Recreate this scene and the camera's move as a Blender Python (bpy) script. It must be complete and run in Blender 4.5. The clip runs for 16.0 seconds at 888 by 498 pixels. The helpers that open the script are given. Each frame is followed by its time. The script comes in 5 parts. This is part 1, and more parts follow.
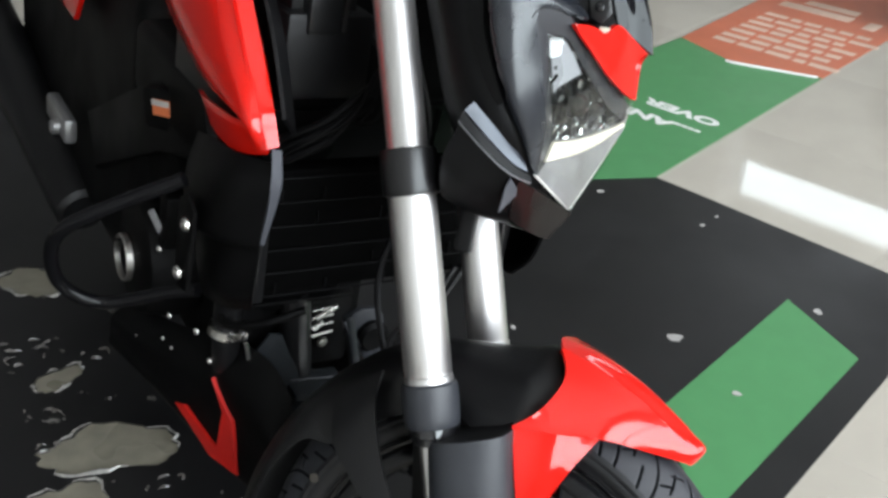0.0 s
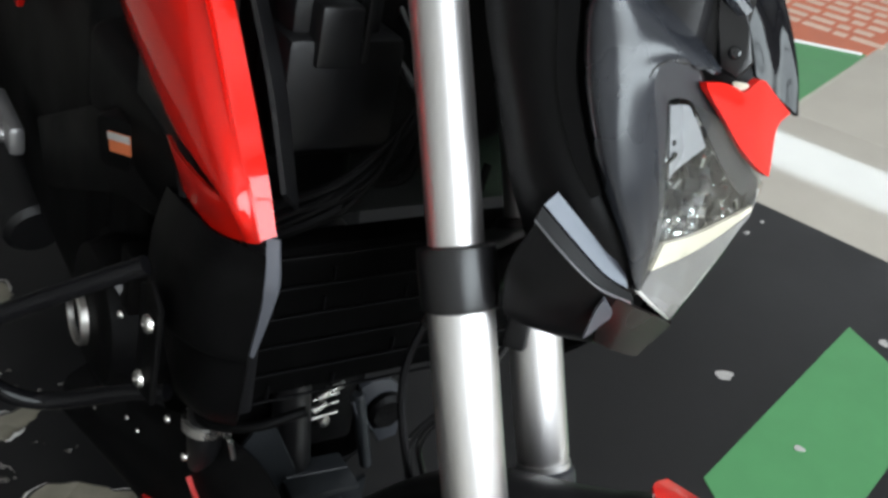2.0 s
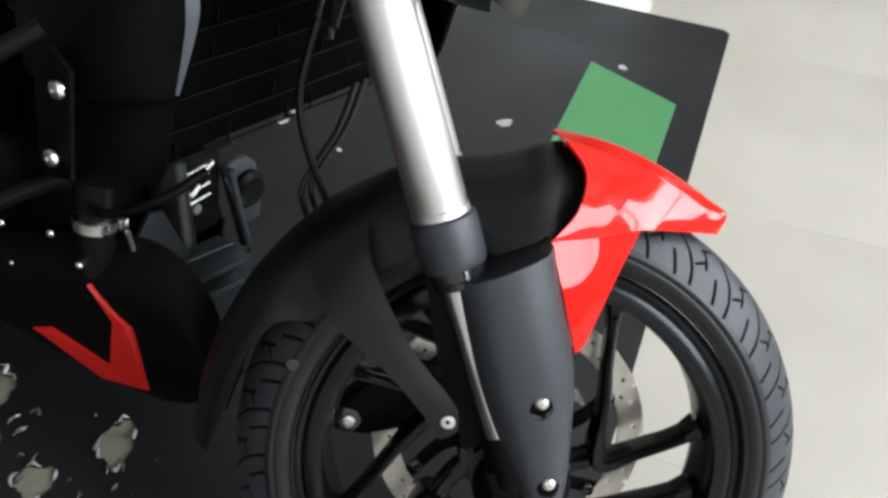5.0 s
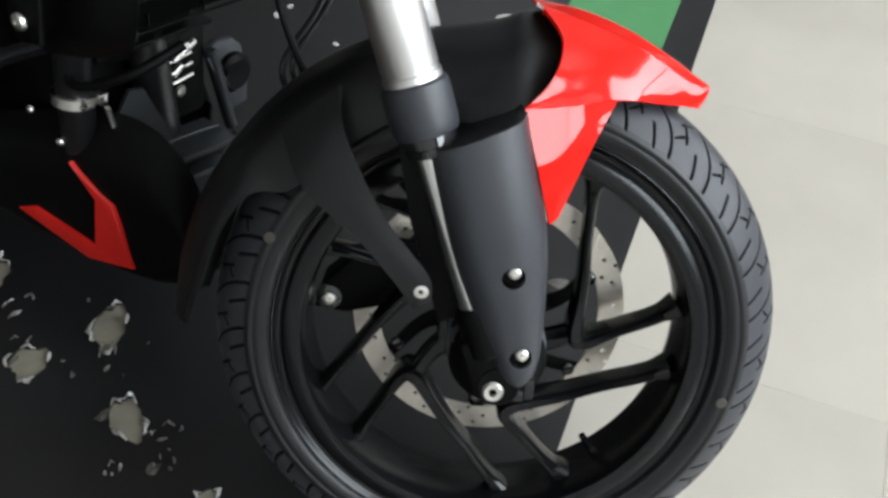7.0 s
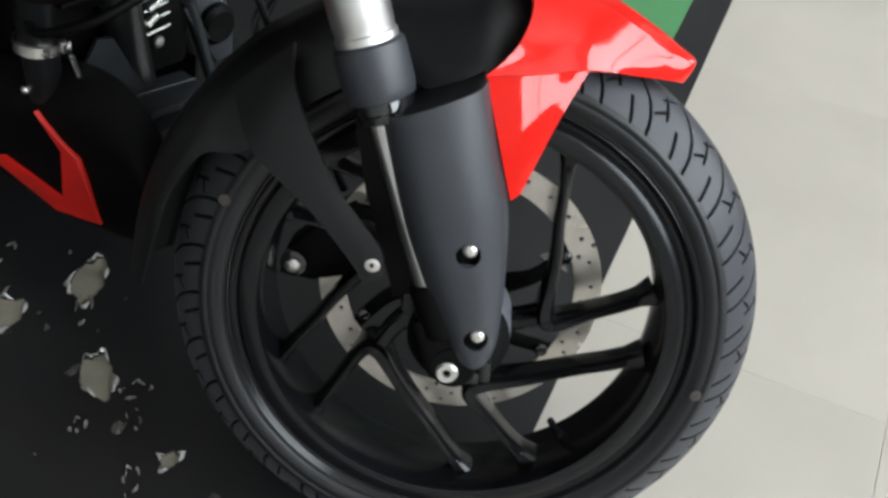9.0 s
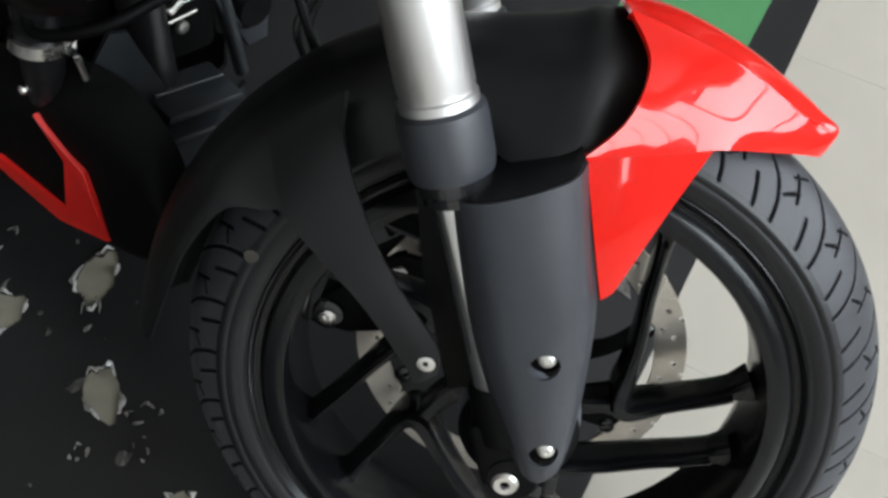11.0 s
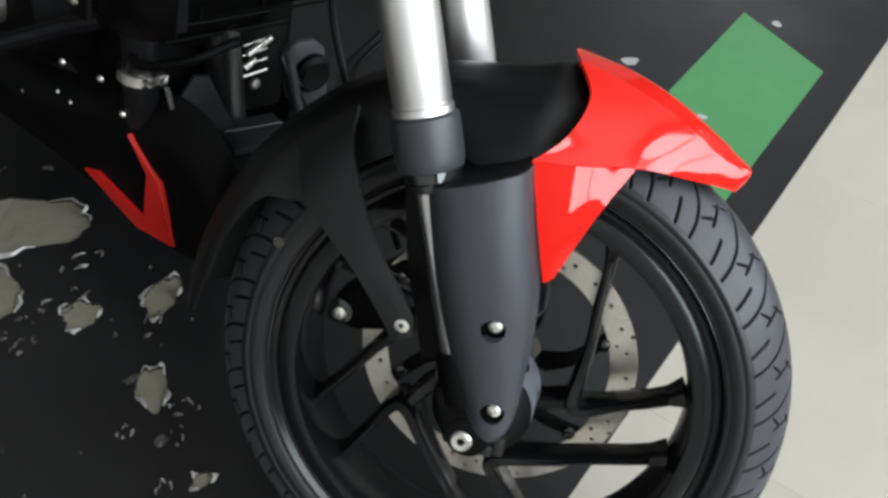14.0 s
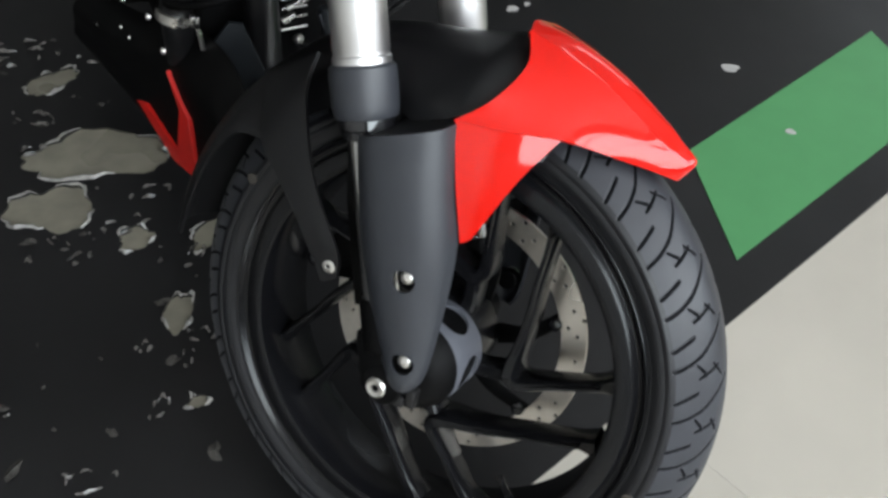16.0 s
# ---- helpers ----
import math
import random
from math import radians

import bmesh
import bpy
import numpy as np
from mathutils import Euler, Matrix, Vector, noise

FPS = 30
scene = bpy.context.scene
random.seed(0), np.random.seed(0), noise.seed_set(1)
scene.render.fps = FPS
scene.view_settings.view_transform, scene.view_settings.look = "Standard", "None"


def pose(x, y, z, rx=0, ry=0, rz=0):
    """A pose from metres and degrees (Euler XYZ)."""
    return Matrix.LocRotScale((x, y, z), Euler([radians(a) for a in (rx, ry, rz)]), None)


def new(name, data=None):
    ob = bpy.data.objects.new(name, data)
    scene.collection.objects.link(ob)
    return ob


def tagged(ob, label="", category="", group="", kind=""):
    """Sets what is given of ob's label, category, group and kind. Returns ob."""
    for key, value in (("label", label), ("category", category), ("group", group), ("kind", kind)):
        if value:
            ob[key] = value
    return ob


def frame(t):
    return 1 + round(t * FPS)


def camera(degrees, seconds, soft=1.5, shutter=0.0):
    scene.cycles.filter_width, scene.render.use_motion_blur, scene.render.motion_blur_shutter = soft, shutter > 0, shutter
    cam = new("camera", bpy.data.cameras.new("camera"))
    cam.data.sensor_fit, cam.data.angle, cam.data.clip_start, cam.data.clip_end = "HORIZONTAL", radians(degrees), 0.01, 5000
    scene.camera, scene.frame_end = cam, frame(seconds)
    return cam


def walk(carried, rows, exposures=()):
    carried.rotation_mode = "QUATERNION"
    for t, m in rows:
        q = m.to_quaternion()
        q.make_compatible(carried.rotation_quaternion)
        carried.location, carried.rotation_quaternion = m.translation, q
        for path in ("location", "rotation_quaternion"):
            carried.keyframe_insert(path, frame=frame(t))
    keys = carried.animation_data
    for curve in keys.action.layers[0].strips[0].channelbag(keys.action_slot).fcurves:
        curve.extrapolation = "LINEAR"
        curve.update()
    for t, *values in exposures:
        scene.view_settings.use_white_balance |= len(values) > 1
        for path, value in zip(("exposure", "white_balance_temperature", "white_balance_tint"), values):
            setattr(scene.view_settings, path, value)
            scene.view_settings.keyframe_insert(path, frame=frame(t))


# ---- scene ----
cam = camera(48.5, 16.0, soft=3.0)
METRES, EYE, TILT, LEAN, TURN = 2.0448, 1.2328, -31.707, -1.627, 0.095
ROWS = [
    (0.0, 0.0, 0.0, 0.0, -0.0, 0.0, -0.0),
    (0.5, 0.0022, 0.0295, 0.0188, 0.74, 0.23, -1.39),
    (1.0, 0.0242, 0.0781, 0.0455, 4.51, -0.31, -3.17),
    (1.5, 0.0204, 0.1119, 0.058, 5.47, -2.31, -3.92),
    (2.0, -0.0281, 0.142, 0.0704, -0.79, -3.43, -0.89),
    (2.5, -0.0662, 0.1533, 0.0786, -7.91, -3.3, 2.7),
    (3.0, -0.0681, 0.1321, 0.0722, -9.03, -2.73, 4.07),
    (3.5, -0.0621, 0.094, 0.0587, -8.27, -1.73, 5.09),
    (4.0, -0.0659, 0.0747, 0.0502, -8.91, -0.51, 6.18),
    (4.5, -0.0935, 0.0904, 0.0335, -12.89, -4.72, 8.09),
    (5.0, -0.1328, 0.1153, 0.0057, -19.99, -12.41, 11.12),
    (7.5, -0.1073, 0.0953, -0.0294, -17.99, -16.86, 11.3),
    (8.0, -0.0691, 0.0857, -0.0389, -14.52, -15.55, 8.66),
    (8.5, -0.0599, 0.0882, -0.0403, -13.57, -15.89, 8.13),
    (9.0, -0.0767, 0.1192, -0.028, -15.52, -18.53, 9.25),
    (11.5, -0.0524, 0.2241, 0.0187, -10.43, -23.73, 4.43),
    (12.0, -0.0157, 0.2293, 0.0225, -3.05, -22.12, -0.82),
    (12.5, -0.0144, 0.2187, 0.0184, -2.81, -21.44, -0.49),
    (13.0, -0.0267, 0.1829, 0.0104, -4.47, -19.01, 0.16),
    (13.5, -0.0395, 0.1416, -0.0046, -6.36, -16.22, 1.62),
    (14.0, -0.0463, 0.1038, -0.0218, -7.02, -14.45, 3.08),
    (14.5, -0.0267, 0.0887, -0.0381, -4.4, -15.05, 3.05),
    (15.0, 0.0156, 0.0865, -0.0407, 1.09, -14.64, 0.81),
    (15.5, 0.0495, 0.0808, -0.0415, 4.58, -14.09, -1.21),
    (16.0, 0.0686, 0.0856, -0.0411, 5.78, -14.12, -1.97),
]
walk(cam, [(t, pose(0, 0, EYE, TILT, LEAN, TURN) @ pose(METRES * x, METRES * y, METRES * z, 90 + pitch, roll, yaw)) for t, x, y, z, yaw, pitch, roll in ROWS],
     exposures=[(0.0, 0.34), (1.0, 0.30), (2.5, 0.20), (3.5, 0.16), (4.5, 0.12), (5.0, 0.42), (7.5, 0.26), (8.5, 0.16), (9.2, 0.22), (11.5, 0.16), (13.5, 0.12), (14.0, 0.25), (15.0, 0.18), (16.0, 0.14)])

MW = pose(0.0772, 0.7567, 0.2668, -24.542, 0, -22.754)   # steered front end: x ahead, y to the rider's left, origin at the axle
MB = pose(0.0772, 0.7567, 0.2668, -9.795, 0, -59.6)      # leaning main body, same origin
MF = MW @ pose(-0.0015, 0, 0, 0, -16.99, 0)              # along the fork legs
MR = pose(0, 0, 0, 0, 0, -43)                            # the showroom's own axes
I4 = Matrix.Identity(4)

# ---- world and light ----
world = bpy.data.worlds.new("sky")
scene.world = world
world.use_nodes = True
wn = world.node_tree
sky = wn.nodes.new("ShaderNodeTexSky")
sky.sky_type, sky.sun_disc = "NISHITA", False
sky.sun_elevation, sky.sun_rotation = radians(48), radians(150)
wn.nodes["Background"].inputs[1].default_value = 0.12
wn.links.new(sky.outputs[0], wn.nodes["Background"].inputs[0])
sun = new("sun", bpy.data.lights.new("sun", "SUN"))
sun.data.energy, sun.data.angle, sun.data.color = 2.0, radians(0.6), (1, 0.95, 0.88)
sun.matrix_basis = pose(0, 0, 8, 42, 0, -150)


def window_lamp(u, v, z, w, h, turn, power, colour=(0.90, 0.945, 1.0)):
    ob = new("window_light", bpy.data.lights.new("window_light", "AREA"))
    ob.data.shape, ob.data.size, ob.data.size_y = "RECTANGLE", w, h
    ob.data.energy, ob.data.color = power, colour
    ob.matrix_basis = MR @ pose(u, v, z, 90, 0, turn)
    return ob


window_lamp(4.72, 1.40, 3.45, 8.5, 3.6, 90, 980)
window_lamp(-2.03, 7.04, 2.42, 2.05, 0.40, 180, 12)


# ---- materials ----
def material(name, colour, rough=0.5, metal=0.0, vary=0.12, scale=30.0, bump=0.0, coat=0.0, bump_scale=None, stretch=None,
             rough_vary=0.08, spec=0.5, sheen=0.0):
    m = bpy.data.materials.new(name)
    m.use_nodes = True
    nt = m.node_tree
    b = nt.nodes["Principled BSDF"]
    b.inputs["Metallic"].default_value = metal
    b.inputs["Specular IOR Level"].default_value = spec
    b.inputs["Coat Weight"].default_value = coat
    b.inputs["Sheen Weight"].default_value = sheen
    b.inputs["Coat Roughness"].default_value = 0.04
    co = nt.nodes.new("ShaderNodeTexCoord")
    mp = nt.nodes.new("ShaderNodeMapping")
    nt.links.new(co.outputs["Object"], mp.inputs[0])
    if stretch:
        mp.inputs["Scale"].default_value = stretch
    n1, n2 = nt.nodes.new("ShaderNodeTexNoise"), nt.nodes.new("ShaderNodeTexNoise")
    n1.inputs["Scale"].default_value, n1.inputs["Detail"].default_value = scale, 5
    n2.inputs["Scale"].default_value, n2.inputs["Detail"].default_value = scale * 0.13, 3
    for n in (n1, n2):
        nt.links.new(mp.outputs[0], n.inputs[0])
    add = nt.nodes.new("ShaderNodeMath")
    add.operation = "ADD"
    nt.links.new(n1.outputs[0], add.inputs[0])
    nt.links.new(n2.outputs[0], add.inputs[1])
    rng = nt.nodes.new("ShaderNodeMapRange")
    rng.inputs[1].default_value, rng.inputs[2].default_value = 0.6, 1.4
    rng.inputs[3].default_value, rng.inputs[4].default_value = 1 - vary, 1 + vary
    nt.links.new(add.outputs[0], rng.inputs[0])
    mul = nt.nodes.new("ShaderNodeVectorMath")
    mul.operation = "SCALE"
    mul.inputs[0].default_value = colour
    nt.links.new(rng.outputs[0], mul.inputs["Scale"])
    nt.links.new(mul.outputs[0], b.inputs["Base Color"])
    rr = nt.nodes.new("ShaderNodeMapRange")
    rr.inputs[1].default_value, rr.inputs[2].default_value = 0.3, 0.7
    rr.inputs[3].default_value, rr.inputs[4].default_value = max(rough - rough_vary, 0.02), min(rough + rough_vary, 1)
    nt.links.new(n2.outputs[0], rr.inputs[0])
    nt.links.new(rr.outputs[0], b.inputs["Roughness"])
    if bump:
        nb = nt.nodes.new("ShaderNodeTexNoise")
        nb.inputs["Scale"].default_value, nb.inputs["Detail"].default_value = bump_scale or scale * 6, 3
        nt.links.new(mp.outputs[0], nb.inputs[0])
        bp = nt.nodes.new("ShaderNodeBump")
        bp.inputs["Strength"].default_value, bp.inputs["Distance"].default_value = bump, 0.001
        nt.links.new(nb.outputs[0], bp.inputs["Height"])
        nt.links.new(bp.outputs[0], b.inputs["Normal"])
    return m


RED = material("red gloss paint", (0.58, 0.0075, 0.0030), 0.5, vary=0.04, scale=14, coat=0.9, rough_vary=0.03, spec=0.05)
RED_DECAL = material("red decal", (0.55, 0.012, 0.008), 0.4, vary=0.08, scale=40)
BLACK = material("black textured plastic", (0.0048, 0.0048, 0.0053), 0.40, vary=0.2, scale=60, bump=0.25, bump_scale=900, spec=0.36)
BLACK_SATIN = material("black satin paint", (0.006, 0.006, 0.0065), 0.33, vary=0.15, scale=30, bump=0.06, bump_scale=500)
VISOR = material("black visor plastic", (0.004, 0.004, 0.005), 0.08, vary=0.1, scale=20, spec=0.22, rough_vary=0.03)
TUBE_BLACK = material("black enamelled tube", (0.004, 0.004, 0.0045), 0.22, vary=0.15, scale=30, spec=0.16)
DOT = material("faded tyre mark", (0.046, 0.040, 0.033), 0.6, vary=0.2, scale=200)
BLACK_GLOSS = material("black gloss plastic", (0.006, 0.006, 0.007), 0.08, vary=0.1, scale=20, coat=0.6, rough_vary=0.03)
GREY = material("grey moulded plastic", (0.0245, 0.027, 0.032), 0.42, vary=0.07, scale=60, bump=0.2, bump_scale=1100)
PANEL = material("dark blue-grey metallic paint", (0.013, 0.015, 0.019), 0.27, vary=0.05, scale=80, coat=0.10, rough_vary=0.04)
BEZEL = material("dark grey lamp plastic", (0.026, 0.0275, 0.031), 0.38, vary=0.06, scale=70, bump=0.1, bump_scale=800)
BLACK_DEEP = material("deep black plastic", (0.0030, 0.0030, 0.0033), 0.42, vary=0.15, scale=50, spec=0.13)
# winglet's grey paints in the pale reflection on its upward face
WINGLET = material("winglet grey with painted reflection", (0.042, 0.047, 0.058), 0.26, metal=0.4, vary=0.05, scale=60)
LENS_EDGE = material("polished lens edge", (0.55, 0.55, 0.52), 0.15, vary=0.1, scale=90, coat=0.6)
LOW_LENS = material("streaked frosted lens", (0.27, 0.275, 0.28), 0.22, metal=0.25, vary=0.45, scale=45, stretch=(2.2, 0.5, 0.45), coat=0.4)
SCOOP = material("dark blue-grey moulded plastic", (0.0105, 0.0128, 0.0150), 0.42, vary=0.15, scale=50, bump=0.2, bump_scale=700, spec=0.4)
# lighter than the guards: the hub's window light is put into its grey
HUB_GREY = material("lightened grey casting", (0.085, 0.09, 0.104), 0.4, vary=0.08, scale=60, bump=0.15, bump_scale=500)
SILVER = material("brushed aluminium", (0.70, 0.69, 0.68), 0.40, metal=1.0, vary=0.22, scale=60, stretch=(1, 1, 0.06), rough_vary=0.06)
STEEL = material("machined steel", (0.62, 0.60, 0.57), 0.3, metal=1.0, vary=0.12, scale=120, bump=0.1, bump_scale=400)
CHROME = material("chrome", (0.8, 0.8, 0.8), 0.06, metal=1.0, vary=0.03, scale=20, rough_vary=0.02)
BOLT = material("zinc plated bolt", (0.75, 0.73, 0.7), 0.28, metal=1.0, vary=0.15, scale=200)
RUBBER = material("tyre rubber", (0.0090, 0.0093, 0.0107), 0.36, vary=0.25, scale=45, bump=0.12, bump_scale=500, spec=0.36)
GROOVE_SHADE = material("tyre groove shade rubber", (0.0065, 0.0068, 0.0080), 0.8, vary=0.2, scale=45, spec=0.12)
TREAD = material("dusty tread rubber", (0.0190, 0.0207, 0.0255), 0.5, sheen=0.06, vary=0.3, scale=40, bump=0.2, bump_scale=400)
RIM = material("black cast rim paint", (0.0050, 0.0051, 0.0059), 0.2, vary=0.15, scale=40, bump=0.06, bump_scale=600, spec=0.3)
DISC = material("brake disc steel", (0.62, 0.58, 0.52), 0.34, metal=1.0, vary=0.15, scale=70, rough_vary=0.1)
SLIDER = material("polished fork slider", (0.82, 0.81, 0.80), 0.17, metal=1.0, vary=0.1, scale=60)
PLATE_GREY = material("dull silver label", (0.30, 0.30, 0.31), 0.5, vary=0.2, scale=120)
SILVER_PAINT = material("silvered plastic", (0.33, 0.34, 0.36), 0.24, metal=0.3, vary=0.08, scale=60)
# also used on plastic panels, where its darkness paints in their shade
MATT = material("matt black of castings and shaded plastic", (0.0019, 0.0019, 0.0020), 0.5, vary=0.3, scale=50, bump=0.4, bump_scale=300, spec=0.10)
FINS = material("radiator fins", (0.0015, 0.0015, 0.0015), 0.7, vary=0.2, scale=90, bump=0.5, bump_scale=700, stretch=(1, 6, 1), spec=0.03)
ORANGE = material("orange sticker", (0.55, 0.14, 0.05), 0.5, vary=0.1, scale=80)
PRINT = material("worn pale print", (0.62, 0.44, 0.34), 0.5, vary=0.12, scale=30)
WHITE = material("white print", (0.78, 0.78, 0.76), 0.5, vary=0.06, scale=30)
SCRAP = material("dull paper scrap", (0.40, 0.39, 0.37), 0.7, vary=0.25, scale=90)
SHARD = material("crumpled vinyl scrap", (0.20, 0.19, 0.175), 0.14, vary=0.8, scale=70, coat=1.0, bump=0.8, bump_scale=150)
HOLE_FILM = material("brownish film in torn holes", (0.205, 0.192, 0.150), 0.30, vary=0.30, scale=26, bump=0.15, bump_scale=90, rough_vary=0.15)
CREAM = material("cream diffuser", (0.66, 0.62, 0.50), 0.3, vary=0.06, scale=60, coat=0.5)
TILE = material("polished beige tile", (0.450, 0.420, 0.360), 0.035, vary=0.09, scale=5, rough_vary=0.02, bump=0.012, bump_scale=30)
GROUT = material("tile joint", (0.40, 0.375, 0.33), 0.8, vary=0.2, scale=60)
MAT = material("black floor vinyl", (0.0056, 0.0056, 0.0060), 0.40, vary=0.25, scale=22, bump=0.2, bump_scale=160, rough_vary=0.12, spec=0.7)
GREEN = material("green floor vinyl", (0.074, 0.25, 0.095), 0.42, vary=0.08, scale=18, bump=0.1, bump_scale=120)
ORANGE_MAT = material("faded red floor vinyl", (0.50, 0.14, 0.07), 0.42, vary=0.14, scale=8)
# pale colour on black vinyl paints in the glints of the curled film
PEEL = material("torn vinyl edge with painted glints", (0.52, 0.51, 0.48), 0.12, vary=0.6, scale=80, coat=1.0, bump=0.6, bump_scale=200)
CHIP = material("dull vinyl chip", (0.11, 0.105, 0.095), 0.3, vary=0.7, scale=90, coat=0.4)
WALL = material("cream wall paint", (0.58, 0.575, 0.55), 0.7, vary=0.04, scale=5, bump=0.1, bump_scale=80)
WALL_GREY = material("grey wall paint", (0.28, 0.28, 0.265), 0.7, vary=0.05, scale=5)
WALL_DARK = material("dark paint of unseen surfaces", (0.05, 0.048, 0.045), 0.6, vary=0.15, scale=6)
CEIL = material("dull ceiling paint", (0.46, 0.46, 0.45), 0.8, vary=0.03, scale=4)
ALU = material("window aluminium", (0.35, 0.35, 0.35), 0.4, metal=0.8, vary=0.06, scale=20)
BARK = material("grey brown bark", (0.10, 0.085, 0.07), 0.8, vary=0.3, scale=40, bump=0.5, bump_scale=120)
PAVE = material("outdoor paving", (0.32, 0.30, 0.27), 0.85, vary=0.2, scale=6)


def clear(name, tint, rough, alpha_mix):
    m = bpy.data.materials.new(name)
    m.use_nodes = True
    nt = m.node_tree
    out = nt.nodes["Material Output"]
    tr, gl, mix, fr = (nt.nodes.new("ShaderNode" + k) for k in ("BsdfTransparent", "BsdfGlossy", "MixShader", "LayerWeight"))
    tr.inputs[0].default_value = (*tint, 1)
    gl.inputs["Roughness"].default_value = rough
    ad = nt.nodes.new("ShaderNodeMapRange")
    ad.inputs[1].default_value, ad.inputs[2].default_value = 0.25, 1.0
    ad.inputs[3].default_value, ad.inputs[4].default_value = alpha_mix, 0.22
    nt.links.new(fr.outputs["Facing"], ad.inputs[0])
    nt.links.new(ad.outputs[0], mix.inputs[0])
    nt.links.new(tr.outputs[0], mix.inputs[1])
    nt.links.new(gl.outputs[0], mix.inputs[2])
    nt.links.new(mix.outputs[0], out.inputs[0])
    return m


LENS = clear("clear lens", (0.93, 0.94, 0.93), 0.03, 0.05)
SMOKED = material("smoked brown lens", (0.009, 0.0075, 0.0072), 0.26, vary=0.15, scale=30, spec=0.18)
GLASS = clear("window glass", (0.9, 0.93, 0.92), 0.01, 0.0)

# ---- building helpers ----
PLACED = {}


def part(name, bm, mat, parent=None, label="", at=None, sharp=32):
    """One mesh object from bm, at the pose `at` (its parent's pose if none), under parent."""
    me = bpy.data.meshes.new(name)
    bmesh.ops.recalc_face_normals(bm, faces=bm.faces)
    for f in bm.faces:
        f.smooth = True
    bm.to_mesh(me)
    bm.free()
    me.set_sharp_from_angle(angle=radians(sharp))
    me.materials.append(mat)
    return put(name, me, parent, label, at)


def put(name, me, parent=None, label="", at=None):
    ob = new(name, me)
    w = at if at is not None else (PLACED[parent] if parent else I4)
    PLACED[ob] = w
    if parent:
        ob.parent = parent
        ob.matrix_basis = PLACED[parent].inverted() @ w
    else:
        ob.matrix_basis = w
    if label:
        tagged(ob, label)
    return ob


def empty(name, at, label, category, group=""):
    ob = new(name)
    ob.empty_display_size = 0.1
    ob.matrix_basis = at
    PLACED[ob] = at
    return tagged(ob, label, category, group)


def box(bm, c, s, bevel=0.0, m=None, seg=2):
    r = bmesh.ops.create_cube(bm, size=1)
    mm = Matrix.Translation(c) @ Matrix.Diagonal((*s, 1))
    if m is not None:
        mm = m @ mm
    bmesh.ops.transform(bm, matrix=mm, verts=r["verts"])
    if bevel:
        es = list({e for v in r["verts"] for e in v.link_edges})
        bmesh.ops.bevel(bm, geom=es, offset=bevel, segments=seg, affect="EDGES", profile=0.5)
    return bm


def lathe(bm, profile, seg=48, m=None, closed=False):
    """Turns (r, y) pairs round the y axis."""
    rings = []
    for r, y in profile:
        rings.append([bm.verts.new((r * math.cos(a), y, r * math.sin(a))) for a in (2 * math.pi * i / seg for i in range(seg))])
    n = len(rings)
    for j in range(n if closed else n - 1):
        a, b = rings[j], rings[(j + 1) % n]
        for i in range(seg):
            k = (i + 1) % seg
            bm.faces.new((a[i], a[k], b[k], b[i]))
    if not closed:
        for ring in (rings[0], rings[-1]):
            bm.faces.new(ring)
    if m is not None:
        bmesh.ops.transform(bm, matrix=m, verts=[v for ring in rings for v in ring])
    return bm


def rod(bm, a, b, r0, r1=None, seg=20, bevel=0.0):
    """A round bar from a to b, with its rims broken by bevel."""
    a, b = Vector(a), Vector(b)
    d = b - a
    n = d.length
    r1 = r0 if r1 is None else r1
    e = bevel
    prof = [(r0 - e, 0), (r0, e), (r1, n - e), (r1 - e, n)] if e else [(r0, 0), (r1, n)]
    return lathe(bm, prof, seg, Matrix.Translation(a) @ d.to_track_quat("Y", "Z").to_matrix().to_4x4())


def spline(pts, n, closed=False):
    """n points along a smooth curve through pts."""
    P = [Vector(p) for p in pts]
    k, out = len(P), []
    spans = k if closed else k - 1
    for i in range(n):
        t = i / (n if closed else n - 1) * spans
        j = min(int(t), spans - 1)
        f = t - j
        if closed:
            p0, p1, p2, p3 = (P[(j + q) % k] for q in (-1, 0, 1, 2))
        else:
            p1, p2 = P[j], P[j + 1]
            p0 = P[j - 1] if j else p1 * 2 - p2
            p3 = P[j + 2] if j + 2 < k else p2 * 2 - p1
        out.append(0.5 * ((2 * p1) + (p2 - p0) * f + (2 * p0 - 5 * p1 + 4 * p2 - p3) * f * f + (3 * p1 - p0 - 3 * p2 + p3) * f ** 3))
    return out


def tube(bm, pts, r, seg=10, n=None, closed=False, flat=1.0):
    """A hose or bent tube through pts; r a number or one per point."""
    rs = r if isinstance(r, (list, tuple)) else None
    C = spline(pts, n or len(pts) * 6, closed)
    N = len(C)
    up, rings = None, []
    for i in range(N):
        d = (C[(i + 1) % N] - C[i - 1]) if closed or 0 < i < N - 1 else (C[1] - C[0] if i == 0 else C[-1] - C[-2])
        d.normalize()
        if up is None:
            up = d.orthogonal().normalized()
        up = (up - d * up.dot(d)).normalized()
        s = d.cross(up)
        rr = r if rs is None else rs[min(int(i / N * len(rs)), len(rs) - 1)]
        rings.append([bm.verts.new(C[i] + rr * (math.cos(a) * up + flat * math.sin(a) * s)) for a in (2 * math.pi * q / seg for q in range(seg))])
    for j in range(N if closed else N - 1):
        a, b = rings[j], rings[(j + 1) % N]
        for q in range(seg):
            w = (q + 1) % seg
            bm.faces.new((a[q], a[w], b[w], b[q]))
    if not closed:
        bm.faces.new(rings[0])
        bm.faces.new(rings[-1])
    return bm


